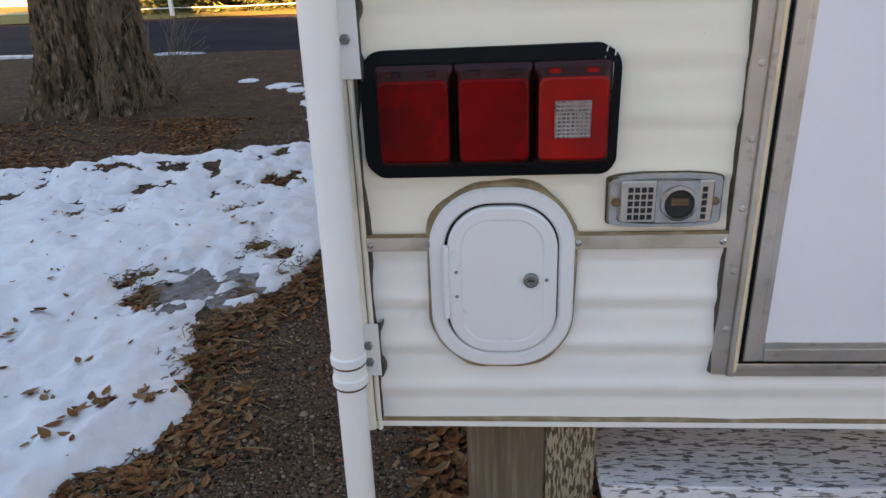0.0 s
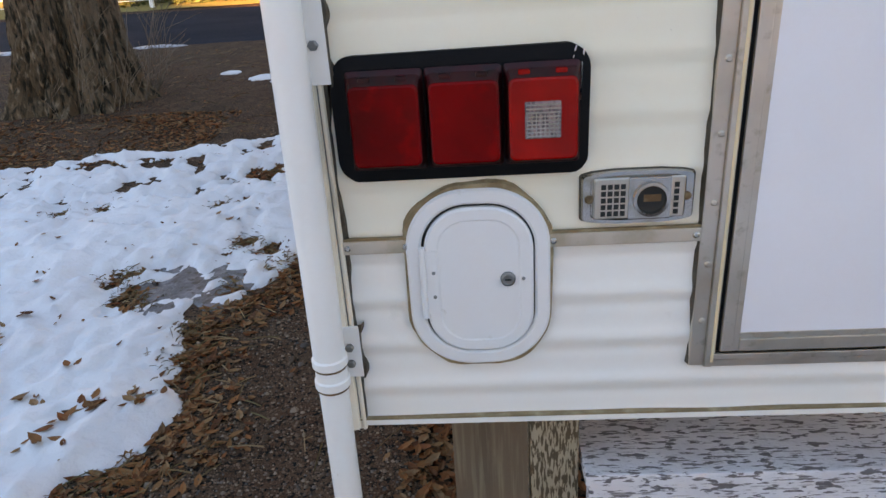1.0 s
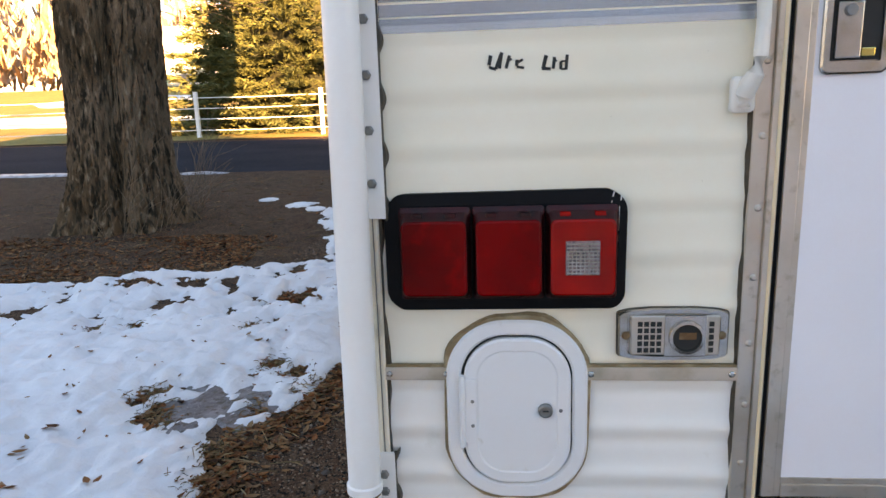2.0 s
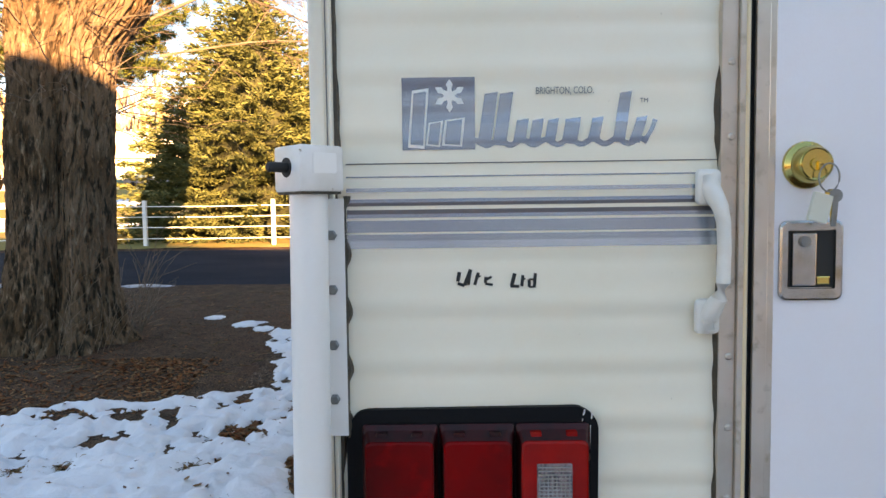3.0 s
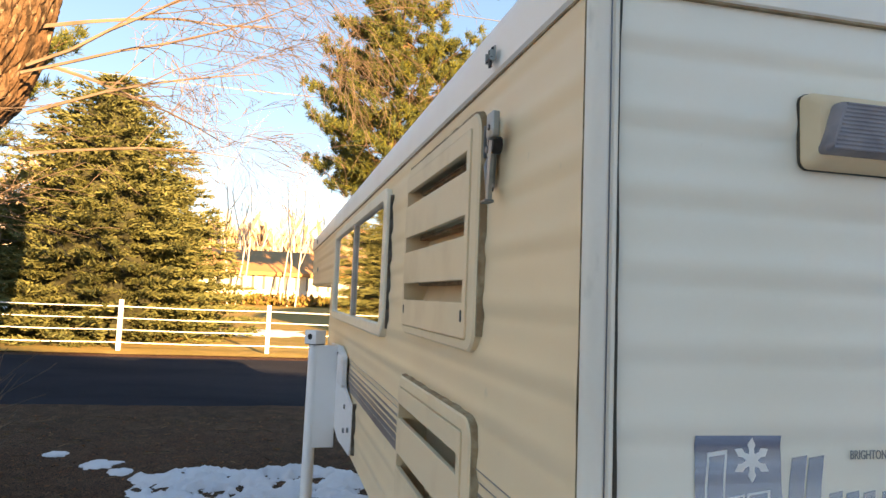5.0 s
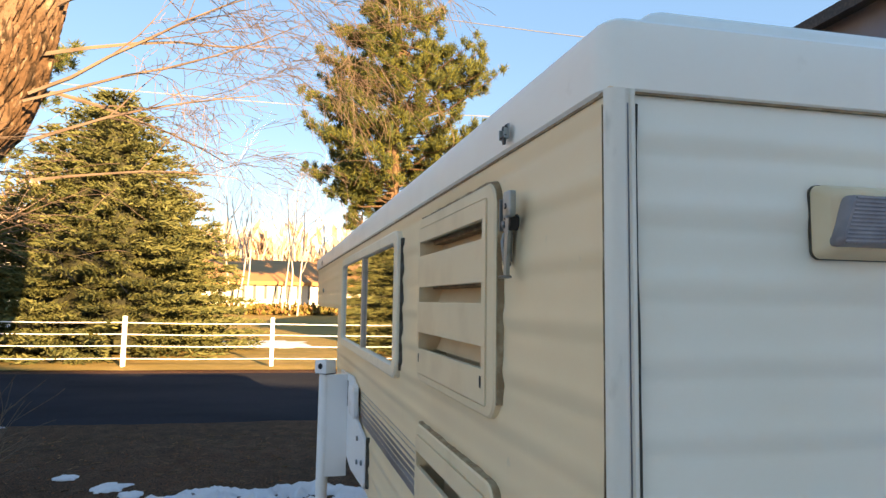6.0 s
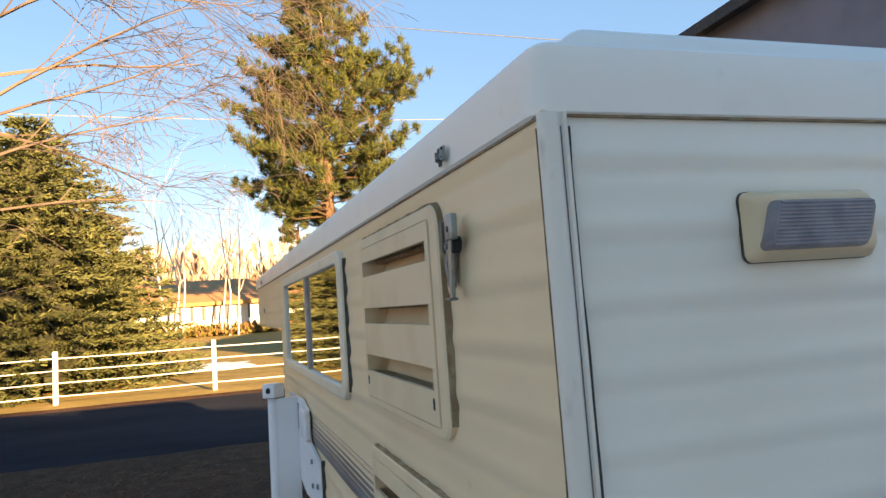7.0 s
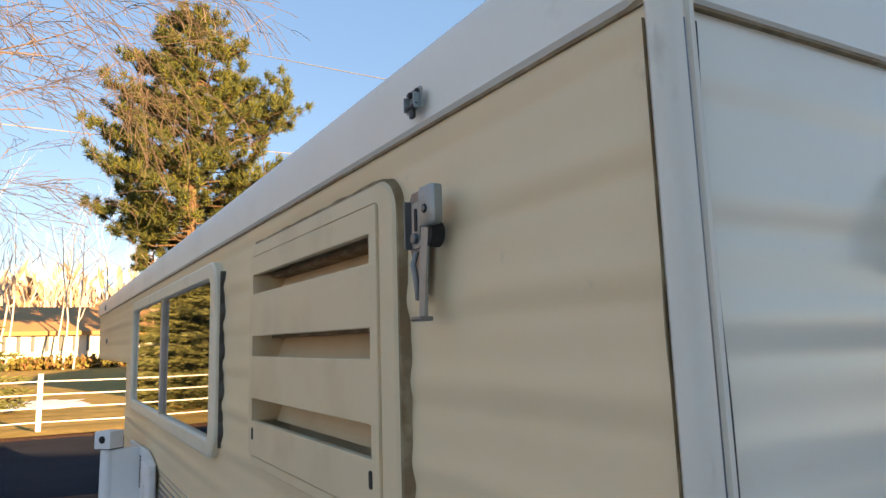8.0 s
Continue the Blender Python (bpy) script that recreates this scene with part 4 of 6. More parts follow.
strokes(bm, [(0.165 + t * 0.355, 1.779 + 0.004 * math.sin(t * 60)) for t in [k / 60 for k in range(61)]], 0.009, 0.0004, 0.0010)
strokes(bm, [(0.512, 1.782), (0.519, 1.785), (0.526, 1.797), (0.531, 1.812)], 0.007, 0.0004, 0.0014)
conform(bm, 1.774, 1.866)
conform(outline, 1.774, 1.866)
part("maker_mark", bm, BLUEDECAL, camper, "blue-silver flowing maker's mark")
part("maker_mark_outline", outline, DECAL_CREAM, emblem)
# the model's name as slanted black bars
bm, second_word = bmesh.new(), bmesh.new()
for u0, v0, u1, v1, w in ((0.222, 1.575, 0.219, 1.560, 0.006), (0.219, 1.557, 0.230, 1.553, 0.005), (0.230, 1.554, 0.240, 1.579, 0.006), (0.240, 1.578, 0.236, 1.554, 0.004), (0.252, 1.574, 0.246, 1.554, 0.005), (0.247, 1.567, 0.256, 1.568, 0.003), (0.262, 1.561, 0.273, 1.567, 0.004), (0.263, 1.556, 0.275, 1.554, 0.004), (0.263, 1.557, 0.264, 1.567, 0.005), (0.310, 1.572, 0.305, 1.552, 0.006), (0.303, 1.552, 0.317, 1.551, 0.005), (0.323, 1.569, 0.321, 1.551, 0.005), (0.320, 1.563, 0.327, 1.563, 0.003), (0.333, 1.562, 0.333, 1.550, 0.005), (0.343, 1.572, 0.341, 1.549, 0.005), (0.333, 1.562, 0.341, 1.562, 0.003), (0.333, 1.550, 0.341, 1.550, 0.003)):
    strokes(bm if u0 < 0.29 else second_word, [(u0, v0), (u1, v1)], w, 0.0002, 0.0012)
for word in (bm, second_word):
    conform(word, 1.54, 1.59)
    part("model_lettering", word, DECAL, camper, "black slanted lettering bars")


def words(text, u, v, size, material, m, h, parent, name="lettering", wide=1.0):
    cu = bpy.data.curves.new(name, "FONT")
    cu.body, cu.size, cu.extrude = text, size, 0.0004
    tmp = bpy.data.objects.new(name, cu)
    scene.collection.objects.link(tmp)
    dg = bpy.context.evaluated_depsgraph_get()
    me = bpy.data.meshes.new_from_object(tmp.evaluated_get(dg))
    bpy.data.objects.remove(tmp)
    me.materials.clear()
    me.materials.append(material)
    ob = new(name, me)
    ob.parent = parent
    ob.matrix_local = m @ Matrix.Translation((u, v, h)) @ Matrix.Diagonal((wide, 1, 1, 1))
    return ob


words("BRIGHTON, COLO.", 0.344, 1.8535, 0.0155, DECAL_GREY, REAR, 0.0004, camper, "place_lettering", 0.68)
words("TM", 0.507, 1.8385, 0.0095, DECAL_GREY, REAR, 0.0004, camper, "trade_lettering")


# ---------------------------------------------------------------- jacks
def jack(at, top, foot, turn, parent, crank, lean=0.0):
    """A corner jack: tube, collars, gear cap, lower leg, foot pad."""
    x, y = at
    bm = bmesh.new()
    tube(bm, [(x, y, 0.80), (x + lean, y, top - 0.002)], [0.0285, 0.0285], 24)
    ob = part("corner_jack", bm, PAINT, parent, "white painted corner jack tube, rust-flecked", True)
    bm = bmesh.new()
    drop = lean * (0.80 - foot) / (top - 0.80)
    tube(bm, [(x - drop, y, foot + 0.02), (x, y, 0.80)], [0.0265, 0.0265], 20)
    part("lower_leg", bm, PAINT, ob, "", True)
    for z in (0.847, 0.804):
        bm = bmesh.new()
        tube(bm, [(x, y, z - 0.010), (x, y, z - 0.007), (x, y, z + 0.007), (x, y, z + 0.010)], [0.0285, 0.0315, 0.0315, 0.0285], 24)
        part("collar", bm, PAINT, ob, "", True)
        bm = bmesh.new()
        tube(bm, [(x, y, z - 0.013), (x, y, z - 0.0095)], [0.0292, 0.0292], 24)
        part("rust_ring", bm, RUST, ob, "", True)
    m = Matrix.Translation((x + lean * 1.15, y, top)) @ Matrix.Rotation(radians(turn), 4, "Z")
    bm = bmesh.new()
    box(bm, (-0.0375, -0.0375, 0.0), (0.0375, 0.0375, 0.068), m, 0.006)
    cap_ob = part("gear_cap", bm, CAPW, ob, "white gear box cap with chipped edges", True)
    bm = bmesh.new()
    box(bm, (-0.034, -0.034, -0.003), (0.034, 0.034, 0.002), m, 0.001)
    part("cap_seam", bm, SEAL_DK, cap_ob)
    bm = bmesh.new()
    slab(bm, m @ Matrix.Rotation(radians(90), 4, "X"), rr(0.004, 0.042, 0.040, 0.030, 0.003, 2), 0.0365, 0.0381)
    part("cap_label", bm, PAINT, cap_ob, "pale rectangular sticker")
    bm = bmesh.new()
    c = m @ Matrix.Translation((-0.0372, 0.0, 0.036)) @ Matrix.Rotation(radians(-90), 4, "Y")
    loft(bm, c, [(circle(0, 0, 0.0145, 16), -0.001), (circle(0, 0, 0.0145, 16), 0.0012)])
    part("socket", bm, DARK, cap_ob)
    bm = bmesh.new()
    loft(bm, c, [(circle(0, 0, 0.0075, 12), 0.0), (circle(0, 0, 0.0075, 12), crank), (circle(0, 0, 0.005, 12), crank + 0.003)])
    part("crank_stub", bm, DARK, cap_ob, "", True)
    bm = bmesh.new()
    box(bm, (x - drop - 0.09, y - 0.09, foot - 0.01), (x - drop + 0.09, y + 0.09, foot + 0.02), Matrix(), 0.004)
    part("foot_pad", bm, STEEL, ob)
    return ob


JX, JY = -0.0115, -0.060
rear_jack = jack((JX, JY), 1.703, 0.03, 43, camper, 0.028, 0.0085)
for v0, v1, bolts, du in ((1.316, 1.694, (1.637, 1.551, 1.463, 1.376), 0.0), (0.779, 0.885, (0.843, 0.809), -0.006)):
    bm = bmesh.new()
    box(bm, (0.004 + du, v0, 0.008), (0.042 + du, v1, 0.013), REAR, 0.001)
    box(bm, (0.004 + du, v0, 0.012), (0.008 + du, v1, 0.05), REAR, 0.001)
    plate = part("jack_bracket", bm, PAINT, rear_jack, "white steel mounting bracket")
    for v in bolts:
        bm = bmesh.new()
        loft(bm, REAR, [(circle(0.022 + du, v, 0.0085, 6), 0.012), (circle(0.022 + du, v, 0.0085, 6), 0.018), (circle(0.022 + du, v, 0.006, 6), 0.020)])
        part("bolt", bm, STEEL, plate)
    bm = bmesh.new()
    zs = steps((v0 - 0.004, v1 + 0.004, 90))
    bead(bm, REAR, [(0.041 + du, z) for z in zs], [(0.043 + du + 0.008 * max(0, math.sin((z - v0) * math.tau / 0.0925 + 0.6)), z) for z in zs], -0.003, 0.0115)
    part("bracket_sealant", bm, SEAL_DK, plate, "black sealant lumps")
front_jack = jack((-0.227, 2.72), 1.82, 0.33, 46, camper, 0.004, 0.005)
bm = bmesh.new()
box(bm, (2.70, 1.28, 0.012), (2.735, 1.775, 0.125), SIDE, 0.003)
outline = [(2.30, 1.62), (2.33, 1.755), (2.52, 1.785), (3.05, 1.765), (3.05, 1.42), (2.5, 1.36), (2.05, 1.39), (2.02, 1.42), (2.02, 1.56), (2.05, 1.585)]
slab(bm, SIDE, outline, 0.004, 0.014)
plate = part("jack_bracket", bm, PAINT, front_jack, "white steel wing bracket")
bm = bmesh.new()
loft(bm, SIDE, [(rr(2.39, 1.69, 0.20, 0.135, 0.02), 0.012), (rr(2.39, 1.69, 0.20, 0.135, 0.02), 0.030), (rr(2.39, 1.69, 0.18, 0.115, 0.018), 0.036)])
part("bracket_cover", bm, CAPW, plate, "rounded white bracket cover", True)
bm = bmesh.new()
for i in range(5):
    for j in range(9):
        box(bm, (2.66 + i * 0.024, 1.625 + j * 0.014, 0.013), (2.674 + i * 0.024, 1.634 + j * 0.014, 0.0152), SIDE)
part("bracket_mesh", bm, DARK, plate, "dark perforated mesh")
for u, v in ((2.90, 1.72), (2.90, 1.63), (2.90, 1.53), (2.25, 1.55), (2.25, 1.45), (2.1, 1.48)):
    bm = bmesh.new()
    loft(bm, SIDE, [(circle(u, v, 0.011, 6), 0.013), (circle(u, v, 0.011, 6), 0.020), (circle(u, v, 0.008, 6), 0.022)])
    part("bolt", bm, STEEL, plate)
bm = bmesh.new()
zs = steps((1.40, 1.60, 60))
bead(bm, SIDE, [(2.021, z) for z in zs], [(2.011 - 0.012 * max(0, math.sin(z * math.tau / 0.0925)), z) for z in zs], -0.003, 0.010)
part("bracket_sealant", bm, SEAL_DK, plate, "black sealant lumps")


# ---------------------------------------------------------------- side wall: louvred vents, window, latch
def louvre(vtop, vbot, slots, label):
    u0, u1 = 0.402, 1.062
    uc, vc, w, h = (u0 + u1) / 2, (vtop + vbot) / 2, u1 - u0, vtop - vbot
    bm = bmesh.new()
    loft(bm, SIDE, [(rr(uc, vc, w, h, 0.045), -0.004), (rr(uc, vc, w, h, 0.045), 0.008), (rr(uc, vc, w - 0.008, h - 0.008, 0.042), 0.012), (rr(uc + 0.006, vc - 0.003, w - 0.068, h - 0.044, 0.012), 0.013), (rr(uc + 0.006, vc - 0.003, w - 0.073, h - 0.048, 0.010), 0.009), (rr(uc + 0.006, vc - 0.003, w - 0.073, h - 0.048, 0.010), -0.062)], False)
    ob = part("louvred_vent", bm, PLASTIC, camper, label)
    edges = [vtop - 0.028] + [e for s in slots for e in s] + [vbot + 0.022]
    a, b = u0 + 0.044, u1 - 0.032
    for k in range(0, len(edges), 2):
        bm = bmesh.new()
        v1, v0 = edges[k], edges[k + 1]
        box(bm, (a, v0, 0.004), (b, v1, 0.016), SIDE, 0.002)
        part("vent_panel", bm, PLASTIC, ob)
    for v1, v0 in slots:
        bm = bmesh.new()
        q = [(a, v1 + 0.012, -0.056), (b, v1 + 0.012, -0.056), (b, v0 - 0.004, -0.034), (a, v0 - 0.004, -0.034)]
        front = [bm.verts.new(SIDE @ Vector(p)) for p in q]
        rear = [bm.verts.new(SIDE @ Vector((p[0], p[1], p[2] - 0.004))) for p in q]
        for f in [front, rear[::-1]] + [[front[i], front[(i + 1) % 4], rear[(i + 1) % 4], rear[i]] for i in range(4)]:
            bm.faces.new(f)
        part("vent_back", bm, PLASTIC, ob)
        bm = bmesh.new()
        box(bm, (a + 0.012, v1 - 0.004, -0.050), (b - 0.012, v1 + 0.004, -0.022), SIDE)
        part("vent_mesh", bm, SEAL, ob)
        for e0, e1 in ((a, a + 0.022), (b - 0.008, b)):
            bm = bmesh.new()
            box(bm, (e0, v0 - 0.002, -0.056), (e1, v1 + 0.002, 0.0155), SIDE)
            part("vent_end", bm, PLASTIC, ob)
    for u in (a + 0.024, b - 0.016):
        bm = bmesh.new()
        loft(bm, SIDE, [(rr(u, vbot + 0.062, 0.010, 0.022, 0.004), 0.014), (rr(u, vbot + 0.062, 0.010, 0.022, 0.004), 0.0168)])
        part("turn_latch", bm, DARK, ob)
    bm = bmesh.new()
    line = [(u0, z) for z in steps((vbot + 0.03, vtop - 0.045, 90))] + [(u0 + 0.045 - 0.045 * math.cos(radians(q)), vtop - 0.045 + 0.045 * math.sin(radians(q))) for q in range(10, 91, 10)] + [(x, vtop) for x in steps((u0 + 0.05, u1 - 0.03, 60))]
    outer_line = []
    for i, (u, v) in enumerate(line):
        d = (Vector((u, v)) - Vector((uc, vc)))
        d = Vector((-1, 0)) if i < 91 else Vector((0, 1)) if i > 100 else Vector((-0.7, 0.7))
        w2 = 0.004 + 0.011 * max(0, wobble(u * 3 + v * 2, 5, 4) + 0.35) * (1 if i < 91 else 0.45)
        outer_line.append((u + d.x * w2, v + d.y * w2))
    bead(bm, SIDE, line, outer_line, -0.004, 0.0085)
    part("vent_sealant", bm, SEAL, ob, "brown sealant bead")
    return ob


louvre(2.364, 1.936, ((2.300, 2.263), (2.181, 2.143), (2.063, 2.022)), "cream plastic upper vent with three louvres")
louvre(1.826, 1.388, ((1.757, 1.720), (1.634, 1.600), (1.505, 1.472)), "cream plastic lower vent with three louvres")

bm = bmesh.new()
wu, wv, ww, wh = 2.24, 2.136, 1.78, 0.472
loft(bm, SIDE, [(rr(wu, wv, ww, wh, 0.07), -0.004), (rr(wu, wv, ww, wh, 0.07), 0.014), (rr(wu, wv, ww - 0.012, wh - 0.012, 0.064), 0.018), (rr(wu, wv, ww - 0.12, wh - 0.075, 0.03), 0.018), (rr(wu, wv, ww - 0.128, wh - 0.082, 0.027), 0.010), (rr(wu, wv, ww - 0.128, wh - 0.082, 0.027), -0.01)], True)
window = part("sliding_window", bm, mat("window_frame_cream", (0.8, 0.67, 0.5), 0.4, 0.0, vary=[(8, (0.66, 0.54, 0.4), 0.5, 0.8)]), camper, "sliding side window with rounded corners")
for u0, u1, h in ((wu - ww / 2 + 0.035, wu - 0.012, 0.002), (wu + 0.012, wu + ww / 2 - 0.035, 0.005)):
    bm = bmesh.new()
    box(bm, (u0, wv - wh / 2 + 0.035, h - 0.005), (u1, wv + wh / 2 - 0.035, h), SIDE)
    part("pane", bm, TINT, window, "dark tinted glass pane")
bm = bmesh.new()
box(bm, (wu - 0.016, wv - wh / 2 + 0.03, 0.0), (wu + 0.016, wv + wh / 2 - 0.03, 0.014), SIDE, 0.003)
part("mullion", bm, ALU_DIRTY, window)
bm = bmesh.new()
zs = steps((wv - wh / 2 + 0.03, wv + wh / 2 - 0.03, 120))
bead(bm, SIDE, [(wu - ww / 2 + 0.002, z) for z in zs], [(wu - ww / 2 - 0.004 - 0.012 * max(0, math.sin(z * math.tau / 0.0925)), z) for z in zs], -0.003, 0.007)
part("window_sealant", bm, SEAL_DK, window, "black sealant lumps")

# over-centre roof latch and its catch
LATCH = SIDE @ Matrix.Translation((0.030, 0.029, 0))
bm = bmesh.new()
slab(bm, LATCH, [(0.340, 2.295), (0.334, 2.303), (0.304, 2.303), (0.298, 2.297), (0.298, 2.236), (0.303, 2.206), (0.303, 2.184), (0.322, 2.184), (0.328, 2.206), (0.340, 2.236)], 0.004, 0.0065)
box(bm, (0.3375, 2.238, 0.006), (0.340, 2.294, 0.015), LATCH, 0.001)
box(bm, (0.300, 2.19, 0.006), (0.3025, 2.24, 0.014), LATCH, 0.001)
rl = part("roof_latch", bm, STEEL, camper, "grey steel over-centre roof latch")
bm = bmesh.new()
loft(bm, LATCH, [(rr(0.260, 2.2745, 0.034, 0.042, 0.005, 3), 0.020), (rr(0.260, 2.2745, 0.034, 0.042, 0.005, 3), 0.029), (rr(0.260, 2.2745, 0.030, 0.038, 0.004, 3), 0.0305)], True)
cover = part("latch_cover", bm, LATCHPLATE, rl, "pale grey steel cover plate", True)
bm = bmesh.new()
loft(bm, LATCH, [(circle(0.262, 2.271, 0.0052, 14), 0.030), (circle(0.262, 2.271, 0.0048, 14), 0.0318)])
part("rivet", bm, DARK, cover)
bm = bmesh.new()
loft(bm, LATCH, [(circle(0.262, 2.271, 0.0030, 12), 0.0316), (circle(0.262, 2.271, 0.0024, 12), 0.0328)])
part("rivet_core", bm, STEEL, cover)
bm = bmesh.new()
tube(bm, [LATCH @ Vector((0.276, 2.247, 0.006)), LATCH @ Vector((0.276, 2.247, 0.022))], [0.014, 0.014], 16)
part("pivot_boss", bm, DARK, rl, "black pivot boss", True)
# the pressed handle narrows downwards and ends in a hooked lip
bm = bmesh.new()
slab(bm, LATCH, [(0.284, 2.262), (0.268, 2.262), (0.276, 2.215), (0.283, 2.160), (0.294, 2.160), (0.291, 2.215)], 0.020, 0.0225)
slab(bm, LATCH, [(0.2855, 2.262), (0.283, 2.262), (0.290, 2.215), (0.293, 2.160), (0.2955, 2.160), (0.2925, 2.215)], 0.012, 0.0205)
handle = part("latch_handle", bm, LATCHPLATE, rl, "tapered pressed steel handle")
bm = bmesh.new()
box(bm, (0.281, 2.155, 0.012), (0.305, 2.160, 0.028), LATCH, 0.002)
part("handle_lip", bm, STEEL, handle)
bm = bmesh.new()
slab(bm, LATCH, rr(0.312, 2.262, 0.018, 0.052, 0.005, 3), 0.011, 0.014)
link = part("latch_link", bm, LATCHPLATE, rl, "slotted adjusting link")
bm = bmesh.new()
slab(bm, LATCH, rr(0.312, 2.268, 0.006, 0.026, 0.002, 2), 0.0135, 0.0148)
part("link_slot", bm, DARK, link)
bm = bmesh.new()
loft(bm, LATCH, [(circle(0.313, 2.247, 0.0065, 6), 0.0135), (circle(0.313, 2.247, 0.0065, 6), 0.018), (circle(0.313, 2.247, 0.0045, 6), 0.019)])
part("link_nut", bm, STEEL, link)
bm = bmesh.new()
tube(bm, [LATCH @ Vector(p) for p in ((0.312, 2.232, 0.014), (0.315, 2.218, 0.017), (0.309, 2.200, 0.017), (0.310, 2.178, 0.015))], [0.0032, 0.0036, 0.0036, 0.0030], 8)
part("draw_rod", bm, STEEL, rl, "", True)
bm = bmesh.new()
loft(bm, LATCH, [(circle(0.304, 2.180, 0.004, 10), 0.007), (circle(0.304, 2.180, 0.0036, 10), 0.0095)])
part("rivet", bm, DARK, rl)
for u, v, h in ((0.334, 2.429, 0.0155), (4.75, 2.22, 0.0), (4.75, 2.44, 0.0155)):
    bm = bmesh.new()
    slab(bm, SIDE, rr(u, v + 0.004, 0.036, 0.026, 0.003, 2), h, h + 0.002)
    for du in (-0.014, 0.010):
        box(bm, (u + du, v - 0.008, h + 0.001), (u + du + 0.002, v + 0.010, h + 0.009), SIDE, 0.001)
    c = part("roof_catch", bm, LATCHPLATE, camper, "steel roof catch")
    bm = bmesh.new()
    tube(bm, [SIDE @ Vector((u - 0.014, v - 0.004, h + 0.006)), SIDE @ Vector((u + 0.012, v - 0.004, h + 0.006))], [0.0022, 0.0022], 8)
    box(bm, (u - 0.004, v - 0.017, h + 0.001), (u + 0.005, v - 0.005, h + 0.006), SIDE, 0.002)
    part("hook", bm, STEEL_DARK, c)
    for du, dv in ((-0.010, 0.012), (0.006, 0.012)):
        bm = bmesh.new()
        loft(bm, SIDE, [(circle(u + du, v + dv, 0.0042, 8), h + 0.0028), (circle(u + du, v + dv, 0.0032, 8), h + 0.005)])
        part("rivet", bm, DARK, c)

# ---------------------------------------------------------------- timber under the camper
prop = bmesh.new()
box(prop, (0.185, 0.10, 0.0), (0.345, 0.14, 0.64), Matrix(), 0.003)
tagged(part("timber_prop", prop, WOOD), "grey-brown weathered plank standing under the camper", "timber")
prop = bmesh.new()
box(prop, (0.350, 0.105, 0.0), (0.455, 0.40, 0.64), Matrix.Rotation(radians(0), 4, "Z"), 0.004)
tagged(part("timber_block", prop, WOOD_PALE), "pale timber block with dark raised grain", "timber")
crate = thing("wooden_platform", "low wooden platform with peeling white paint", "platform")
for k, (y0, y1, z) in enumerate(((0.05, 0.30, 0.475), (0.305, 0.55, 0.478), (0.555, 0.80, 0.474))):
    bm = bmesh.new()
    box(bm, (0.462, y0, z - 0.03), (1.9, y1, z), Matrix(), 0.003)
    part("plank", bm, PEEL, crate)
bm = bmesh.new()
box(bm, (0.47, 0.06, 0.0), (1.89, 0.09, 0.444), Matrix(), 0.003)
box(bm, (0.47, 0.76, 0.0), (1.89, 0.79, 0.444), Matrix(), 0.003)
part("apron", bm, PEEL, crate)


# ---------------------------------------------------------------- litter on the ground
rng = random.Random(4)


def leaf_verts(vs, fs, c, size, yaw, tilt, curl):
    base = len(vs)
    ca, sa = math.cos(yaw), math.sin(yaw)
    for a, b, h in ((-1, 0, 0.15), (-0.35, 0.45, 0.1), (-0.4, 0, -0.1), (-0.35, -0.45, 0.1), (0.35, 0.38, 0.12), (0.3, 0, -0.06), (0.35, -0.38, 0.12), (1, 0, 0.25)):
        x, y, z = a * size, b * size, h * size * curl + a * size * tilt
        vs.append((c[0] + ca * x - sa * y, c[1] + sa * x + ca * y, c[2] + z + 0.25 * size))
    for f in ((0, 2, 1), (0, 3, 2), (1, 2, 5, 4), (2, 3, 6, 5), (4, 5, 7), (5, 6, 7)):
        fs.append(tuple(base + i for i in f))


def scatter_leaves(name, count, pick, size, label, material=LEAF):
    vs, fs = [], []
    for _ in range(count):
        x, y, z = pick()
        leaf_verts(vs, fs, (x, y, z), rng.uniform(*size), rng.uniform(0, 6.28), rng.uniform(-0.3, 0.35), rng.uniform(0.3, 1.7))
    return tagged(bulk(name, vs, fs, material, None, False), label, "leaves", kind="stuff")


def near_edge():
    while True:
        x, y = rng.uniform(-1.5, 0.1), rng.uniform(0.3, 4.0)
        d = snow_depth(x, y)
        if -0.34 < d < 0.02 and rng.random() < math.exp(-abs(d + 0.1) / 0.12) and not (x > -0.55 and y < 2.0):
            return x, y, ground_z(x, y)


def under_camper():
    while True:
        x, y = rng.uniform(-0.02, 0.6), rng.uniform(0.2, 1.7)
        if rng.random() < 1 - abs(x - 0.15) / 0.6:
            return x, y, ground_z(x, y) + rng.uniform(0, 0.02)


def under_tree():
    while True:
        x, y = rng.uniform(-6.5, -1.9), rng.uniform(3.7, 5.2)
        if snow_depth(x, y) < 0 and rng.random() < 0.45 + noise.noise(Vector((x, y, 2))):
            return x, y, ground_z(x, y)


def all_over():
    while True:
        x, y = rng.uniform(-6, 1.0), rng.uniform(0.2, 9.0)
        if snow_depth(x, y) < 0:
            return x, y, ground_z(x, y)


def on_snow():
    while True:
        x, y = rng.uniform(-3.2, -0.8), rng.uniform(0.4, 4.0)
        if snow_depth(x, y) > 0.05 and rng.random() < 0.3 + 0.9 * max(0, 0.4 - snow_depth(x, y)):
            return x, y, ground_z(x, y) + snow_lift(x, y)


scatter_leaves("leaf_litter", 3000, near_edge, (0.008, 0.032), "brown dead leaves along the edge of the snow")
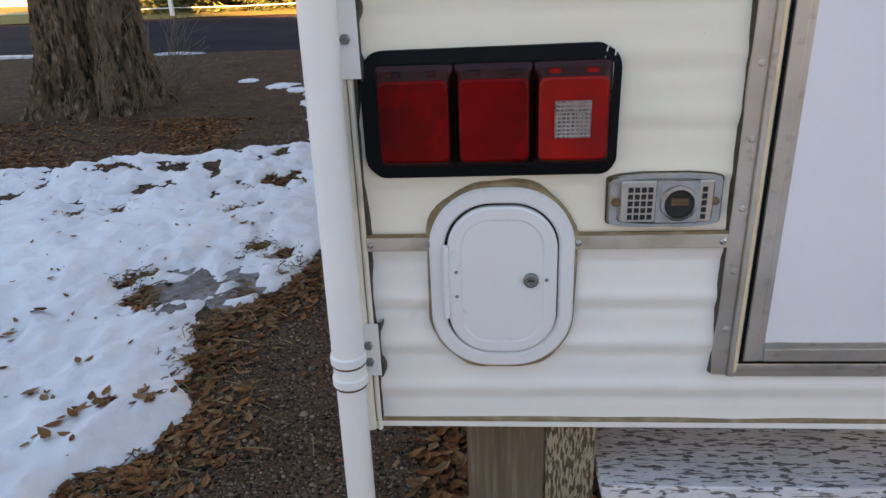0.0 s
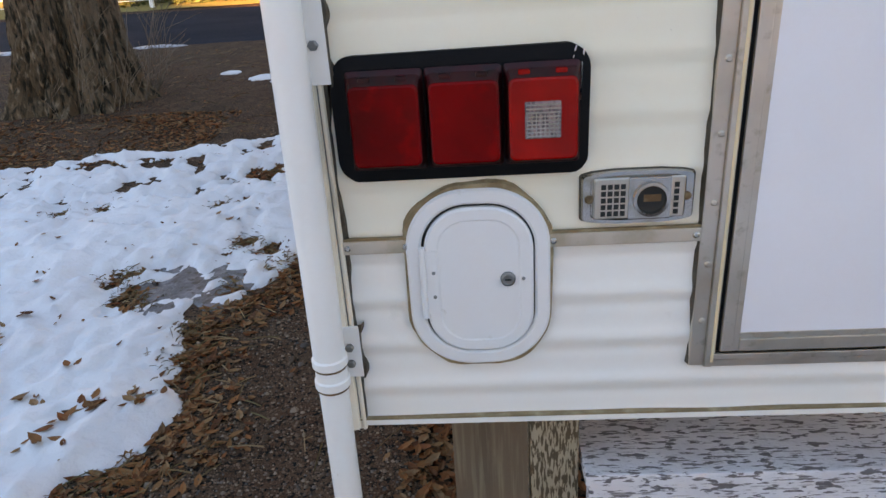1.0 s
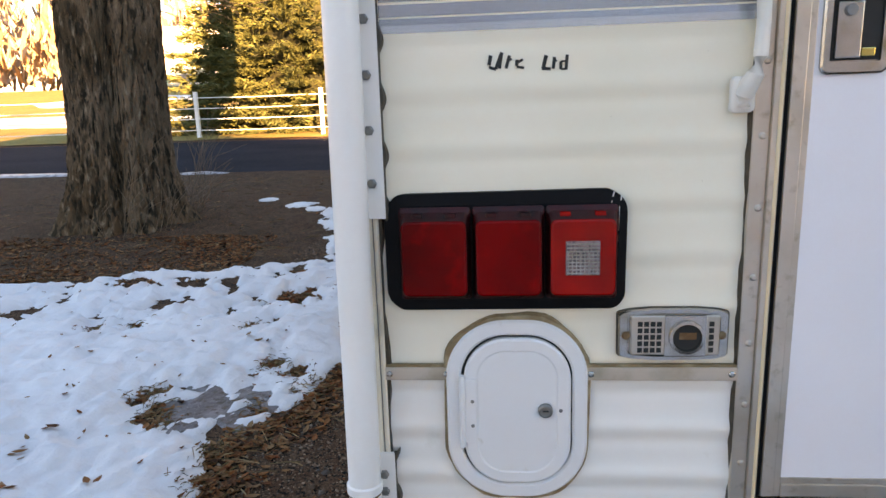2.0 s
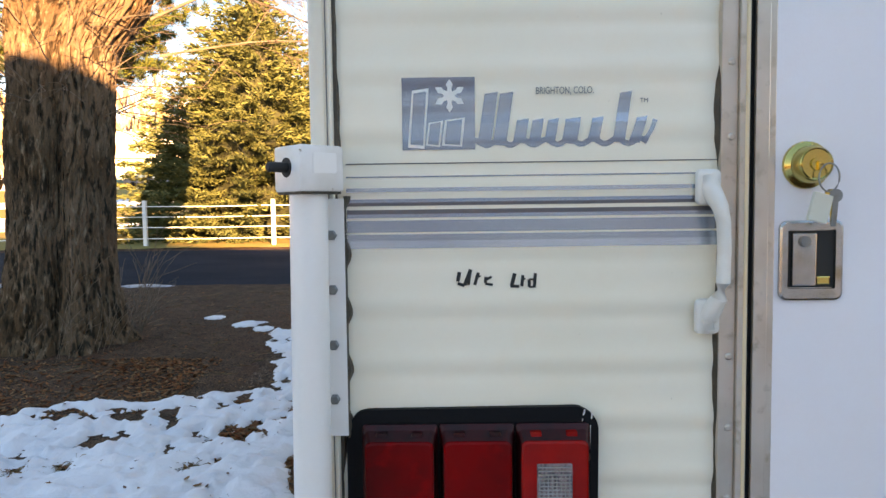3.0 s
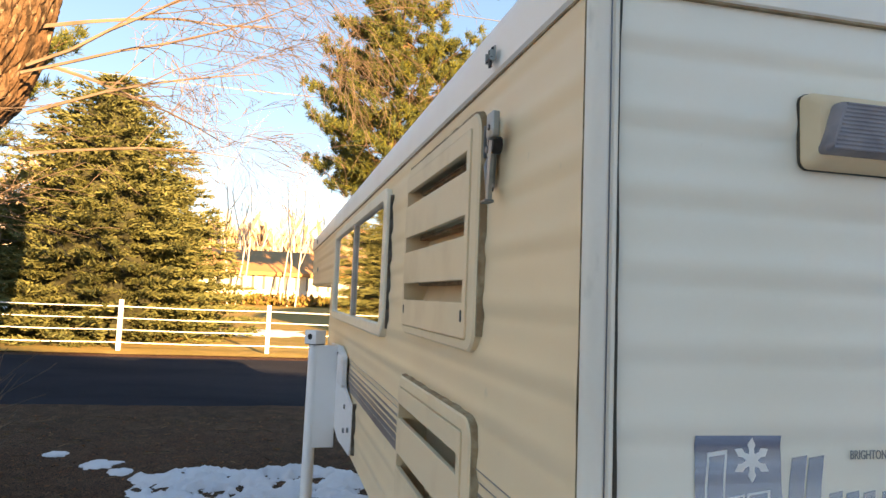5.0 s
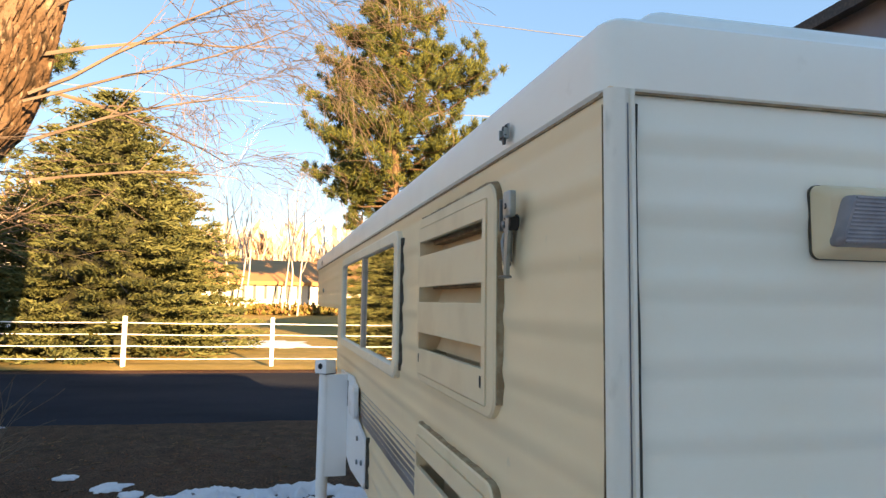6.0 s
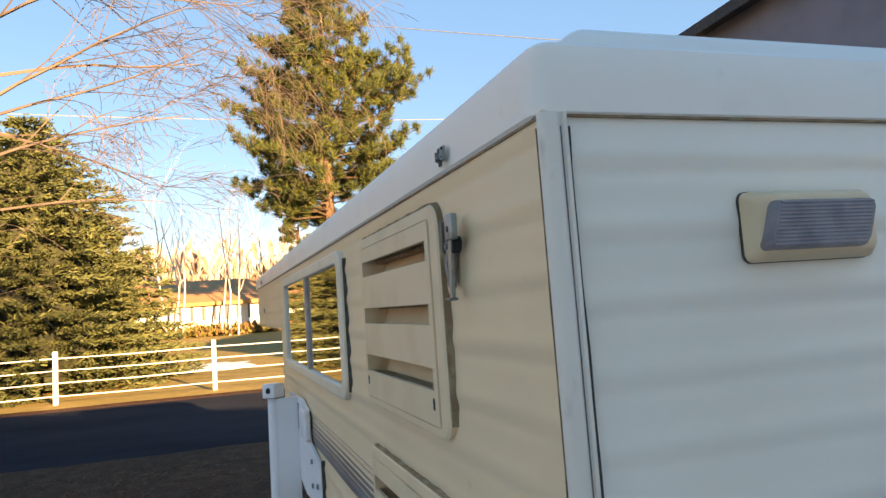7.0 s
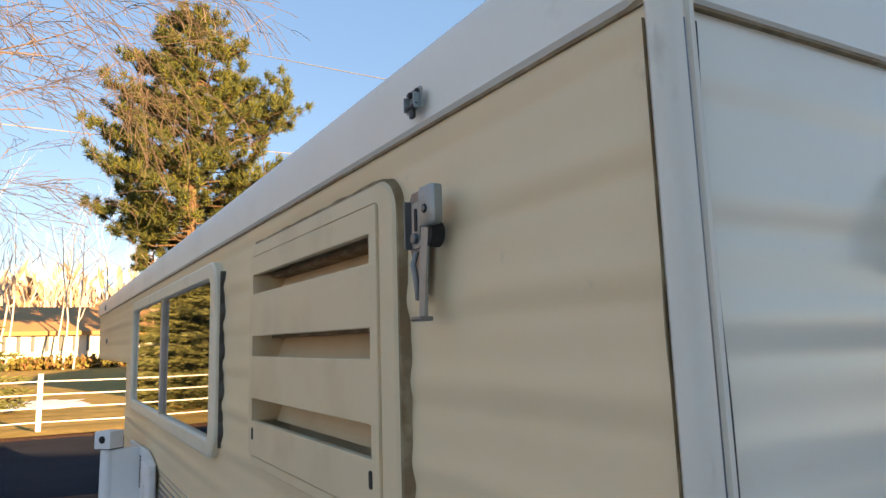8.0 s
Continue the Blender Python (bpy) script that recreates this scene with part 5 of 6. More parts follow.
TUFTS = [(-1.60, 1.95), (-1.46, 1.78), (-1.51, 1.97), (-2.38, 2.80), (-2.10, 2.84), (-1.36, 2.83), (-0.96, 1.82), (-1.00, 2.32), (-1.04, 2.22), (-1.02, 1.42), (-1.36, 1.70), (-0.86, 2.2), (-0.78, 2.02), (-0.6, 2.5), (-1.0, 1.2), (-0.62, 3.1)]
# clumps of a few leaves that lie on the snow
CLUMPS = [(-1.22, 0.88, 9), (-1.17, 0.90, 8), (-1.02, 0.91, 7), (-1.00, 0.96, 6), (-1.40, 0.94, 5), (-1.80, 1.53, 2), (-1.36, 1.13, 2), (-1.83, 1.34, 3), (-1.67, 1.07, 4), (-1.37, 1.59, 3), (-0.96, 1.24, 4), (-1.25, 0.71, 3), (-1.24, 0.79, 3), (-1.21, 2.53, 2), (-1.36, 1.91, 5)]
scatter_leaves("leaf_litter", 1700, under_camper, (0.014, 0.034), "dry brown leaves heaped under the camper")
scatter_leaves("leaf_litter", 5200, under_tree, (0.010, 0.030), "rust-brown leaf litter below the big tree")
scatter_leaves("leaf_litter", 1600, all_over, (0.006, 0.024), "scattered dead leaves on bare earth")
scatter_leaves("leaf_litter", 130, on_snow, (0.006, 0.022), "single dead leaves lying on the snow")


def scatter_straw(name, count, pick, length, label, upright=0.1):
    vs, fs = [], []
    for _ in range(count):
        x, y, z = pick()
        a, L, r = rng.uniform(0, 6.28), rng.uniform(*length), rng.uniform(0.0006, 0.0016)
        up = rng.uniform(0, upright) * L
        dx, dy = math.cos(a) * L, math.sin(a) * L
        b = len(vs)
        for p, q in ((0, 0.004), (0.5, 0.006 + up * 0.8), (1, up + 0.003)):
            for s in (-1, 1):
                vs.append((x + dx * p - s * r * math.sin(a), y + dy * p + s * r * math.cos(a), z + q + 0.002 * s))
        fs += [(b, b + 1, b + 3, b + 2), (b + 2, b + 3, b + 5, b + 4)]
    return tagged(bulk(name, vs, fs, STRAW), label, "grass", kind="stuff")


def tufts():
    c = rng.choice(TUFTS)
    x, y = rng.gauss(c[0], 0.045), rng.gauss(c[1], 0.05)
    return x, y, ground_z(x, y) + max(0, snow_lift(x, y)) * 0.6


scatter_leaves("leaf_litter", 330, tufts, (0.012, 0.032), "brown leaves caught in tufts through the snow")
vs, fs = [], []
for cx, cy, n in CLUMPS:
    for _ in range(n):
        x, y = rng.gauss(cx, 0.030), rng.gauss(cy, 0.018)
        leaf_verts(vs, fs, (x, y, ground_z(x, y) + max(0, snow_lift(x, y))), rng.uniform(0.018, 0.036), rng.uniform(0, 6.28), rng.uniform(-0.12, 0.2), rng.uniform(0.3, 1.2))
tagged(bulk("leaf_litter", vs, fs, LEAF), "curled brown leaves in small clumps on the snow", "leaves", kind="stuff")
scatter_straw("grass_tuft", 700, tufts, (0.02, 0.06), "flattened straw and green grass through the snow", 0.6)
scatter_straw("straw", 620, near_edge, (0.03, 0.15), "loose straw and twigs along the snow's edge")
scatter_straw("straw", 900, all_over, (0.03, 0.16), "loose straw and twigs on the earth")

vs, fs = [], []
for _ in range(26000):
    x, y = rng.uniform(-1.5, 0.3), rng.uniform(0.0, 1.0) ** 1.5 * 6.0
    if snow_depth(x, y) > 0:
        continue
    r = rng.uniform(0.002, 0.006) if rng.random() < 0.84 else rng.uniform(0.005, 0.010) if rng.random() < 0.96 else rng.uniform(0.011, 0.022)
    b, z = len(vs), ground_z(x, y)
    a = rng.uniform(0, 6.28)
    for k in range(6):
        q = r * rng.uniform(0.75, 1.15)
        vs.append((x + q * math.cos(a + k * 1.047), y + q * math.sin(a + k * 1.047), z + r * 0.1))
    for k in range(3):
        q = r * rng.uniform(0.4, 0.6)
        vs.append((x + q * math.cos(a + k * 2.094), y + q * math.sin(a + k * 2.094), z + r * rng.uniform(0.6, 0.9)))
    fs.append((b + 6, b + 7, b + 8))
    for k in range(3):
        fs += [(b + 2 * k, b + 2 * k + 1, b + 6 + k), (b + 2 * k + 1, b + (2 * k + 2) % 6, b + 6 + (k + 1) % 3), (b + 2 * k + 1, b + 6 + (k + 1) % 3, b + 6 + k)]
tagged(bulk("gravel", vs, fs, STONE), "small grey and reddish gravel in the bare earth", "gravel", kind="stuff")


# ---------------------------------------------------------------- trees
def limb(vs, fs, points, radii, seg):
    rings = []
    for i, p in enumerate(points):
        d = (points[min(i + 1, len(points) - 1)] - points[max(i - 1, 0)]).normalized()
        s = d.cross(Vector((0.3, 0.2, 1)) if abs(d.z) < 0.95 else Vector((1, 0, 0))).normalized()
        t = d.cross(s)
        rings.append(len(vs))
        for k in range(seg):
            a = k * math.tau / seg
            vs.append(p + radii[i] * (math.cos(a) * s + math.sin(a) * t))
    for a, b in zip(rings, rings[1:]):
        for k in range(seg):
            fs.append((a + k, a + (k + 1) % seg, b + (k + 1) % seg, b + k))


def grow(vs, fs, p, d, length, radius, depth, droop, rnd):
    """A branch that bends and carries smaller ones."""
    n = 6
    pts, rad = [p.copy()], [radius]
    for k in range(n):
        d = (d + Vector((rnd.gauss(0, 0.09), rnd.gauss(0, 0.09), rnd.gauss(0, 0.07) - droop))).normalized()
        p = p + d * length / n
        pts.append(p.copy())
        rad.append(max(0.0026, radius * (1 - 0.75 * (k + 1) / n)))
        if depth > 0 and k >= 1:
            for _ in range(rnd.choice((1, 1, 2)) if depth > 1 else rnd.choice((0, 1, 1))):
                side = Vector((rnd.gauss(0, 1), rnd.gauss(0, 1), rnd.gauss(0, 0.6)))
                side = (side - d * side.dot(d)).normalized()
                grow(vs, fs, p, (d * 0.85 + side * rnd.uniform(0.35, 0.8)).normalized(), length * rnd.uniform(0.34, 0.58), rad[-1] * 0.6, depth - 1, droop * 1.2, rnd)
    limb(vs, fs, pts, rad, 8 if radius > 0.08 else 5 if radius > 0.012 else 3)


tree = thing("big_tree", "old bare broad-leaved tree with deeply furrowed bark", "tree")
vs, fs = [], []
spine = [(-3.81, 5.90, 0.10), (-3.81, 5.90, 0.30), (-3.81, 5.89, 0.52), (-3.80, 5.88, 0.85), (-3.79, 5.87, 1.3), (-3.77, 5.86, 1.9), (-3.74, 5.85, 2.4), (-3.70, 5.85, 2.9), (-3.68, 5.85, 3.3), (-3.5, 5.85, 3.7), (-3.42, 5.85, 4.2), (-3.2, 5.86, 4.9), (-3.05, 5.9, 5.5), (-2.95, 5.95, 6.5), (-2.9, 6.0, 7.6)]
width = [0.84, 0.74, 0.65, 0.57, 0.53, 0.515, 0.51, 0.51, 0.53, 0.67, 0.76, 0.65, 0.57, 0.40, 0.26]
NS = 210
levels = 330
for j in range(levels + 1):
    f = j / levels * (len(spine) - 1)
    i = min(int(f), len(spine) - 2)
    q = f - i
    c = Vector(spine[i]).lerp(Vector(spine[i + 1]), q)
    r = width[i] * (1 - q) + width[i + 1] * q
    for k in range(NS):
        a = k * math.tau / NS
        flare = 1 + (0.22 * max(0, 1 - (c.z - 0.12) / 0.6)) * math.sin(a * 5 + 1 + 0.6 * math.sin(a * 3))
        wa = a + 0.10 * wobble(c.z * 1.3 + math.sin(a) * 2, 1.0, 2)
        furrow = 1 - abs(noise.noise(Vector((math.cos(wa) * 7.5, math.sin(wa) * 7.5, c.z * 1.9)))) * 3.2
        second = 1 - abs(noise.noise(Vector((math.cos(wa) * 16, math.sin(wa) * 16, c.z * 5.0 + 5)))) * 3.0
        seam = math.exp(-(((a + radians(66) + math.pi) % math.tau - math.pi + 0.05 * math.sin(c.z * 2.3)) / 0.19) ** 2) * min(1.0, max(0.0, (4.0 - c.z) / 0.8))
        rr_ = r * flare * (1 - 0.27 * seam - 0.03 - 0.085 * max(0, furrow) ** 2 - 0.04 * max(0, second) + 0.06 * noise.noise(Vector((math.cos(a) * 1.5, math.sin(a) * 1.5, c.z))))
        vs.append((c.x + rr_ * math.cos(a), c.y + rr_ * math.sin(a), c.z))
    if j:
        o = len(vs) - NS
        for k in range(NS):
            fs.append((o - NS + k, o - NS + (k + 1) % NS, o + (k + 1) % NS, o + k))
bulk("trunk", vs, fs, BARK, tree)
rnd = random.Random(11)
vs, fs = [], []
BOUGHS = [((-2.75, 5.6, 3.9), (0.95, -0.05, 0.28), 3.0, 0.016, 0.05), ((-2.75, 5.8, 5.2), (0.95, -0.05, 0.16), 3.0, 0.018, 0.05), ((-2.8, 5.9, 5.8), (0.9, 0.05, 0.12), 3.2, 0.018, 0.055), ((-2.8, 6.0, 6.4), (0.9, 0.0, 0.10), 3.2, 0.020, 0.05), ((-2.75, 5.8, 3.6), (0.9, 0.135, 0.35), 2.45, 0.018, 0.02), ((-2.75, 5.7, 4.0), (0.9, 0.045, 0.4), 2.74, 0.020, 0.02), ((-2.7, 5.8, 4.4), (0.85, 0.225, 0.3), 2.88, 0.020, 0.03), ((-2.7, 5.8, 4.8), (0.9, -0.1, 0.3), 1.86, 0.022, 0.03), ((-2.75, 5.9, 5.4), (0.8, 0.180, 0.5), 2.17, 0.025, 0.03), ((-2.8, 6.0, 6.0), (0.9, 0.090, 0.15), 2.17, 0.025, 0.03), ((-2.9, 6.0, 6.6), (0.7, 0.225, 0.5), 2.07, 0.030, 0.02), ((-3.9, 6.3, 4.6), (-0.6, 0.360, 0.5), 3.24, 0.068, 0.0), ((-3.0, 6.0, 7.4), (0.3, 0.180, 0.9), 3.24, 0.072, 0.0), ((-2.8, 6.1, 3.3), (0.85, 0.248, 0.1), 2.16, 0.015, 0.03), ((-3.1, 6.3, 4.2), (0.4, 0.405, 0.15), 2.88, 0.025, 0.04)]
for start, way, length, radius, droop in BOUGHS:
    grow(vs, fs, Vector(start), Vector(way).normalized(), length * 0.84, radius, 3, droop, rnd)
bulk("branch_crown", vs, fs, TWIG, tree)
vs, fs = [], []
for k in range(110):
    a = rnd.uniform(0, 6.28)
    z = rnd.uniform(2.6, 3.6)
    p = Vector((-3.75 + 0.55 * math.cos(a), 5.85 + 0.55 * math.sin(a), z))
    grow(vs, fs, p, Vector((math.cos(a), math.sin(a), rnd.uniform(-0.2, 0.9))).normalized(), rnd.uniform(0.4, 1.2), 0.008, 1, 0.03, rnd)
for k in range(26):
    a = rnd.uniform(-1.2, 0.6)
    p = Vector((-3.95 + 0.8 * math.cos(a), 5.85 + 0.8 * math.sin(a), 0.25))
    grow(vs, fs, p, Vector((math.cos(a) * 0.5, math.sin(a) * 0.5, 1)).normalized(), rnd.uniform(0.3, 1.1), 0.004, 1, 0.0, rnd)
tagged(bulk("sprout_growth", vs, fs, TWIG, tree), "thin pale sprouts growing from the bark", kind="stuff")


def blades(vs, fs, c0, way, count, length, width, spread, rnd, jitter=0.0, tall=0.35):
    """A spray of needle blades round one way."""
    for _ in range(count):
        c = c0 + Vector((rnd.gauss(0, jitter), rnd.gauss(0, jitter), rnd.gauss(0, jitter * tall)))
        d = (way + Vector((rnd.gauss(0, spread), rnd.gauss(0, spread), rnd.gauss(0, spread)))).normalized()
        L = length * rnd.uniform(0.6, 1.15)
        s = d.cross(Vector((rnd.gauss(0, 1), rnd.gauss(0, 1), rnd.gauss(0, 1)))).normalized() * width
        b = len(vs)
        vs += [c - s * 0.5, c + s * 0.5, c + d * L * 0.6 + s * 0.6, c + d * L, c + d * L * 0.6 - s * 0.6]
        fs.append((b, b + 1, b + 2, b + 3, b + 4))


def spruce(x, y, height, spread_r, seed, tiers, label):
    rnd = random.Random(seed)
    ob = thing("spruce_tree", label, "tree")
    z0 = ground_z(x, y)
    bm = bmesh.new()
    tube(bm, [(x, y, z0 - 0.1), (x, y, z0 + height * 0.5), (x, y, z0 + height)], [0.2, 0.11, 0.015], 8)
    part("trunk", bm, BARK, ob)
    vs, fs = [], []
    for k in range(tiers):
        f = (k + 0.5) / tiers
        z = z0 + 0.25 + height * (0.97 * f - 0.01)
        reach = spread_r * (1 - f) ** 0.60 * 0.97 + 0.10
        n = max(7, int(40 * (1 - f) + 8))
        off = rnd.uniform(0, 6.28)
        for j in range(n):
            a = off + j * math.tau / n + rnd.gauss(0, 0.1)
            L = reach * rnd.uniform(0.72, 1.12)
            d = Vector((math.cos(a), math.sin(a), 0))
            m = max(3, int(L / 0.24))
            for s in range(m):
                q = (s + 1) / m
                if q < 0.28:
                    continue
                p = Vector((x, y, z)) + d * L * q + Vector((0, 0, L * (-0.30 * q + 0.20 * q * q)))
                p += Vector((rnd.gauss(0, 0.07), rnd.gauss(0, 0.07), rnd.gauss(0, 0.025)))
                side = Vector((-d.y, d.x, 0)) * rnd.choice((-1, 1)) * rnd.uniform(0.2, 0.9)
                blades(vs, fs, p, (d + side + Vector((0, 0, 0.1))).normalized(), 27, 0.17, 0.034, 0.34, rnd, 0.10)
    bulk("crown", vs, fs, SPRUCE, ob)
    # dark solid core: paints the shade behind the needles and stops see-through
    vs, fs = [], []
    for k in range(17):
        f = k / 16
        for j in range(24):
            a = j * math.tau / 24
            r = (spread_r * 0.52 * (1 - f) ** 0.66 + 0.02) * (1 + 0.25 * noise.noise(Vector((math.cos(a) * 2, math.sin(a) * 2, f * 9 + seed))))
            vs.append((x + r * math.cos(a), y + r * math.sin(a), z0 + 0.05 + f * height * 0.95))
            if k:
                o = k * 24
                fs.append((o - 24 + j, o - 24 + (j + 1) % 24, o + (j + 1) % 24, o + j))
    bulk("crown_shade_core", vs, fs, mat("painted_bough_shade", (0.02, 0.022, 0.01), 0.95, vary=[(9, (0.05, 0.048, 0.015), 0.4, 0.7)], bump=1.0, bump_scale=6), ob)
    return ob


spruce(-5.75, 19.9, 7.45, 4.25, 3, 24, "broad green spruce with branches down to the ground")


def pine(x, y, height, seed, label, base=0.36, reach=4.6, count=150):
    rnd = random.Random(seed)
    ob = thing("pine_tree", label, "tree")
    z0 = ground_z(x, y)
    vs, fs, nv, nf = [], [], [], []
    limb(vs, fs, [Vector((x, y, z0 - 0.1)), Vector((x + 0.1, y, z0 + height * 0.4)), Vector((x + 0.15, y, z0 + height * 0.75)), Vector((x + 0.2, y, z0 + height * 0.98))], [0.30, 0.22, 0.12, 0.03], 8)
    for k in range(count):
        f = base + (0.97 - base) * (k + rnd.random()) / count
        z = z0 + height * f
        a = rnd.uniform(0, 6.28)
        g = (f - base) / (1 - base)
        L = reach * (0.80 + 0.35 * math.sin(min(1.0, g * 1.25) * math.pi * 0.8 + 0.35)) * (1 - g ** 3.6) * rnd.uniform(0.5, 1.08) + 0.35
        d = Vector((math.cos(a), math.sin(a), rnd.uniform(-0.10, 0.42)))
        p = Vector((x + 0.15, y, z))
        pts = [p, p + d * L * 0.5 + Vector((0, 0, -0.05 * L)), p + d * L + Vector((0, 0, 0.12 * L))]
        limb(vs, fs, pts, [0.05, 0.03, 0.012], 4)
        side = Vector((-d.y, d.x, 0)).normalized()
        steps_out = max(3, int(L * 2.6))
        for s in range(steps_out):
            q = 0.38 + 0.64 * (s + rnd.random()) / steps_out
            foot = pts[0].lerp(pts[1], q * 2) if q < 0.5 else pts[1].lerp(pts[2], q * 2 - 1)
            for way in ((-1, 1) if q < 0.9 else (0,)):
                tip = foot + side * way * rnd.uniform(0.12, 0.34) * L * (1.25 - q) + d * rnd.uniform(0.1, 0.3) + Vector((0, 0, rnd.uniform(0.04, 0.30)))
                limb(vs, fs, [foot, tip], [0.011, 0.006], 3)
                size = rnd.uniform(0.75, 1.15)
                blades(nv, nf, tip, (d * 0.3 + Vector((0, 0, 0.65))).normalized(), int(84 * size), 0.32 * size, 0.021, 0.85, rnd, 0.055 * size, 1.5)
    bulk("trunk", vs, fs, BARK, ob)
    bulk("crown", nv, nf, PINE, ob)
    return ob


pine(3.75, 30, 16.2, 7, "tall green pine with clumped needles and open crown", 0.31, 3.75, 150)
pine(-14.6, 24, 12.5, 9, "broad sunlit pine behind the big tree", 0.42, 5.0, 120)
pine(4.2, 52, 7.2, 12, "small far pine beside the building", 0.2, 1.6, 40)

# ---------------------------------------------------------------- fence beyond the street
fence = thing("rail_fence", "white four-rail fence along the street", "fence")
for k in range(-9, 9):
    x = -0.918 + 3.22 * k
    y = 15.68 + (0.04 if k < -1 else 0)
    z = ground_z(x, y)
    bm = bmesh.new()
    box(bm, (x - 0.045, y - 0.045, z - 0.1), (x + 0.045, y + 0.045, z + 1.15), Matrix(), 0.006)
    part("post", bm, FENCEW, fence)
    for h in (1.0, 0.74, 0.48, 0.20):
        bm = bmesh.new()
        tube(bm, [(x, y - 0.03, z + h), (x + 1.6, y - 0.03, z + h - 0.015), (x + 3.22, y - 0.03, z + h)], [0.0125, 0.0125, 0.0125], 6)
        part("rail", bm, FENCEW, fence)


# ---------------------------------------------------------------- houses and distance
def gable_house(name, m, length, depth, eave, ridge, over, wall_mat, roof_mat, label):
    """A house with its long side along local x; origin at the middle of its base."""
    ob = thing(name, label, "house")
    bm = bmesh.new()
    L, D = length / 2, depth / 2
    lo = [bm.verts.new(m @ Vector(p)) for p in ((-L, -D, -0.5), (L, -D, -0.5), (L, D, -0.5), (-L, D, -0.5))]
    hi = [bm.verts.new(m @ Vector(p)) for p in ((-L, -D, eave), (L, -D, eave), (L, D, eave), (-L, D, eave))]
    r0, r1 = bm.verts.new(m @ Vector((-L, 0, ridge - 0.1))), bm.verts.new(m @ Vector((L, 0, ridge - 0.1)))
    for k in (0, 2):
        bm.faces.new((lo[k], lo[k + 1], hi[k + 1], hi[k]))
    bm.faces.new((lo[1], lo[2], hi[2], r1, hi[1]))
    bm.faces.new((lo[3], lo[0], hi[0], r0, hi[3]))
    part("wall", bm, wall_mat, ob)
    bm = bmesh.new()
    slope = (ridge - eave) / D
    for s in (-1, 1):
        q = [(-L - over, 0, ridge), (L + over, 0, ridge), (L + over, s * (D + over), eave - slope * over), (-L - over, s * (D + over), eave - slope * over)]
        up = [bm.verts.new(m @ Vector((a, b, c + 0.08))) for a, b, c in q]
        dn = [bm.verts.new(m @ Vector((a, b, c - 0.12))) for a, b, c in q]
        bm.faces.new(up)
        bm.faces.new(dn[::-1])
        for i in range(4):
            bm.faces.new((up[i], up[(i + 1) % 4], dn[(i + 1) % 4], dn[i]))
    part("roof", bm, roof_mat, ob)
    return ob


# out of view, added to shade the yard; white walls bounce light
ang = -29.0
gable_house("unseen_shade_house", pose(7.3, -13.5, 0, 0, 0, ang), 24, 8, 4.2, 6.55, 0.5, HOUSEWHITE, SHINGLE, "white-sided house added out of view to shade the yard")
gable_house("grey_house", pose(12.1, 6.65, 0, 0, 0, 90), 5.3, 8.0, 7.06, 8.18, 0.4, HOUSEWALL, SHINGLE, "grey-violet house with dark shingled eaves")
far = gable_house("far_building", pose(0.9, 44.5, 1.75, 0, 0, 0), 14, 9, 2.03, 3.5, 0.3, FARWALL, FARROOF, "long pale building with an orange-brown roof")
# dark grey upright bars spaced along the pale wall, not glazed panes
for k in range(15):
    bm = bmesh.new()
    box(bm, (-4.75 + k * 0.62, 39.93, 2.75), (-4.59 + k * 0.62, 40.03, 3.62), Matrix(), 0.02)
    part("window", bm, FARBAR, far)
gable_house("far_house", pose(-30, 70, 3.9, 0, 0, 20), 14, 9, 3.4, 6.0, 0.5, FARWALL, mat("pale_roof", (0.5, 0.42, 0.36), 0.8), "distant pale house behind the trees")


def car(x, y, paint, label):
    ob = thing("parked_car", label, "car", "far parked cars")
    z = ground_z(x, y)
    bm = bmesh.new()
    side = [(-2.2, 0.35), (-2.2, 0.85), (-1.4, 1.0), (-0.8, 1.45), (0.9, 1.45), (1.5, 0.95), (2.2, 0.85), (2.2, 0.35)]
    a = [bm.verts.new((x + p, y - 0.85, z + q)) for p, q in side]
    b = [bm.verts.new((x + p, y + 0.85, z + q)) for p, q in side]
    bm.faces.new(a)
    bm.faces.new(b[::-1])
    for i in range(len(side)):
        bm.faces.new((a[i], a[(i + 1) % 8], b[(i + 1) % 8], b[i]))
    part("body", bm, paint, ob)
    bm = bmesh.new()
    box(bm, (x - 0.95, y - 0.87, z + 1.0), (x + 1.1, y - 0.84, z + 1.38))
    part("side_glass", bm, TINT, ob)
    for dx in (-1.35, 1.35):
        bm = bmesh.new()
        tube(bm, [(x + dx, y - 0.9, z + 0.33), (x + dx, y - 0.68, z + 0.33)], [0.33, 0.33], 14)
        part("wheel", bm, RUBBER, ob)


car(-31.5, 60, TEAL, "teal car parked far off")
car(-27.0, 61, CARGREY, "grey car parked far off")
car(-24.5, 63, CARRED, "red car parked far off")
rnd = random.Random(21)
for k in range(20):
    x, y = rnd.uniform(-6.5, 7), rnd.uniform(51, 57) if k < 9 else rnd.uniform(64, 80)
    vs, fs = [], []
    grow(vs, fs, Vector((x, y, ground_z(x, y))), Vector((0, 0, 1)), rnd.uniform(5, 9), 0.10, 2, -0.06, rnd)
    tagged(bulk("birch_tree", vs, fs, BIRCH), "slim pale leafless birch in the distance", "tree", "far birches")
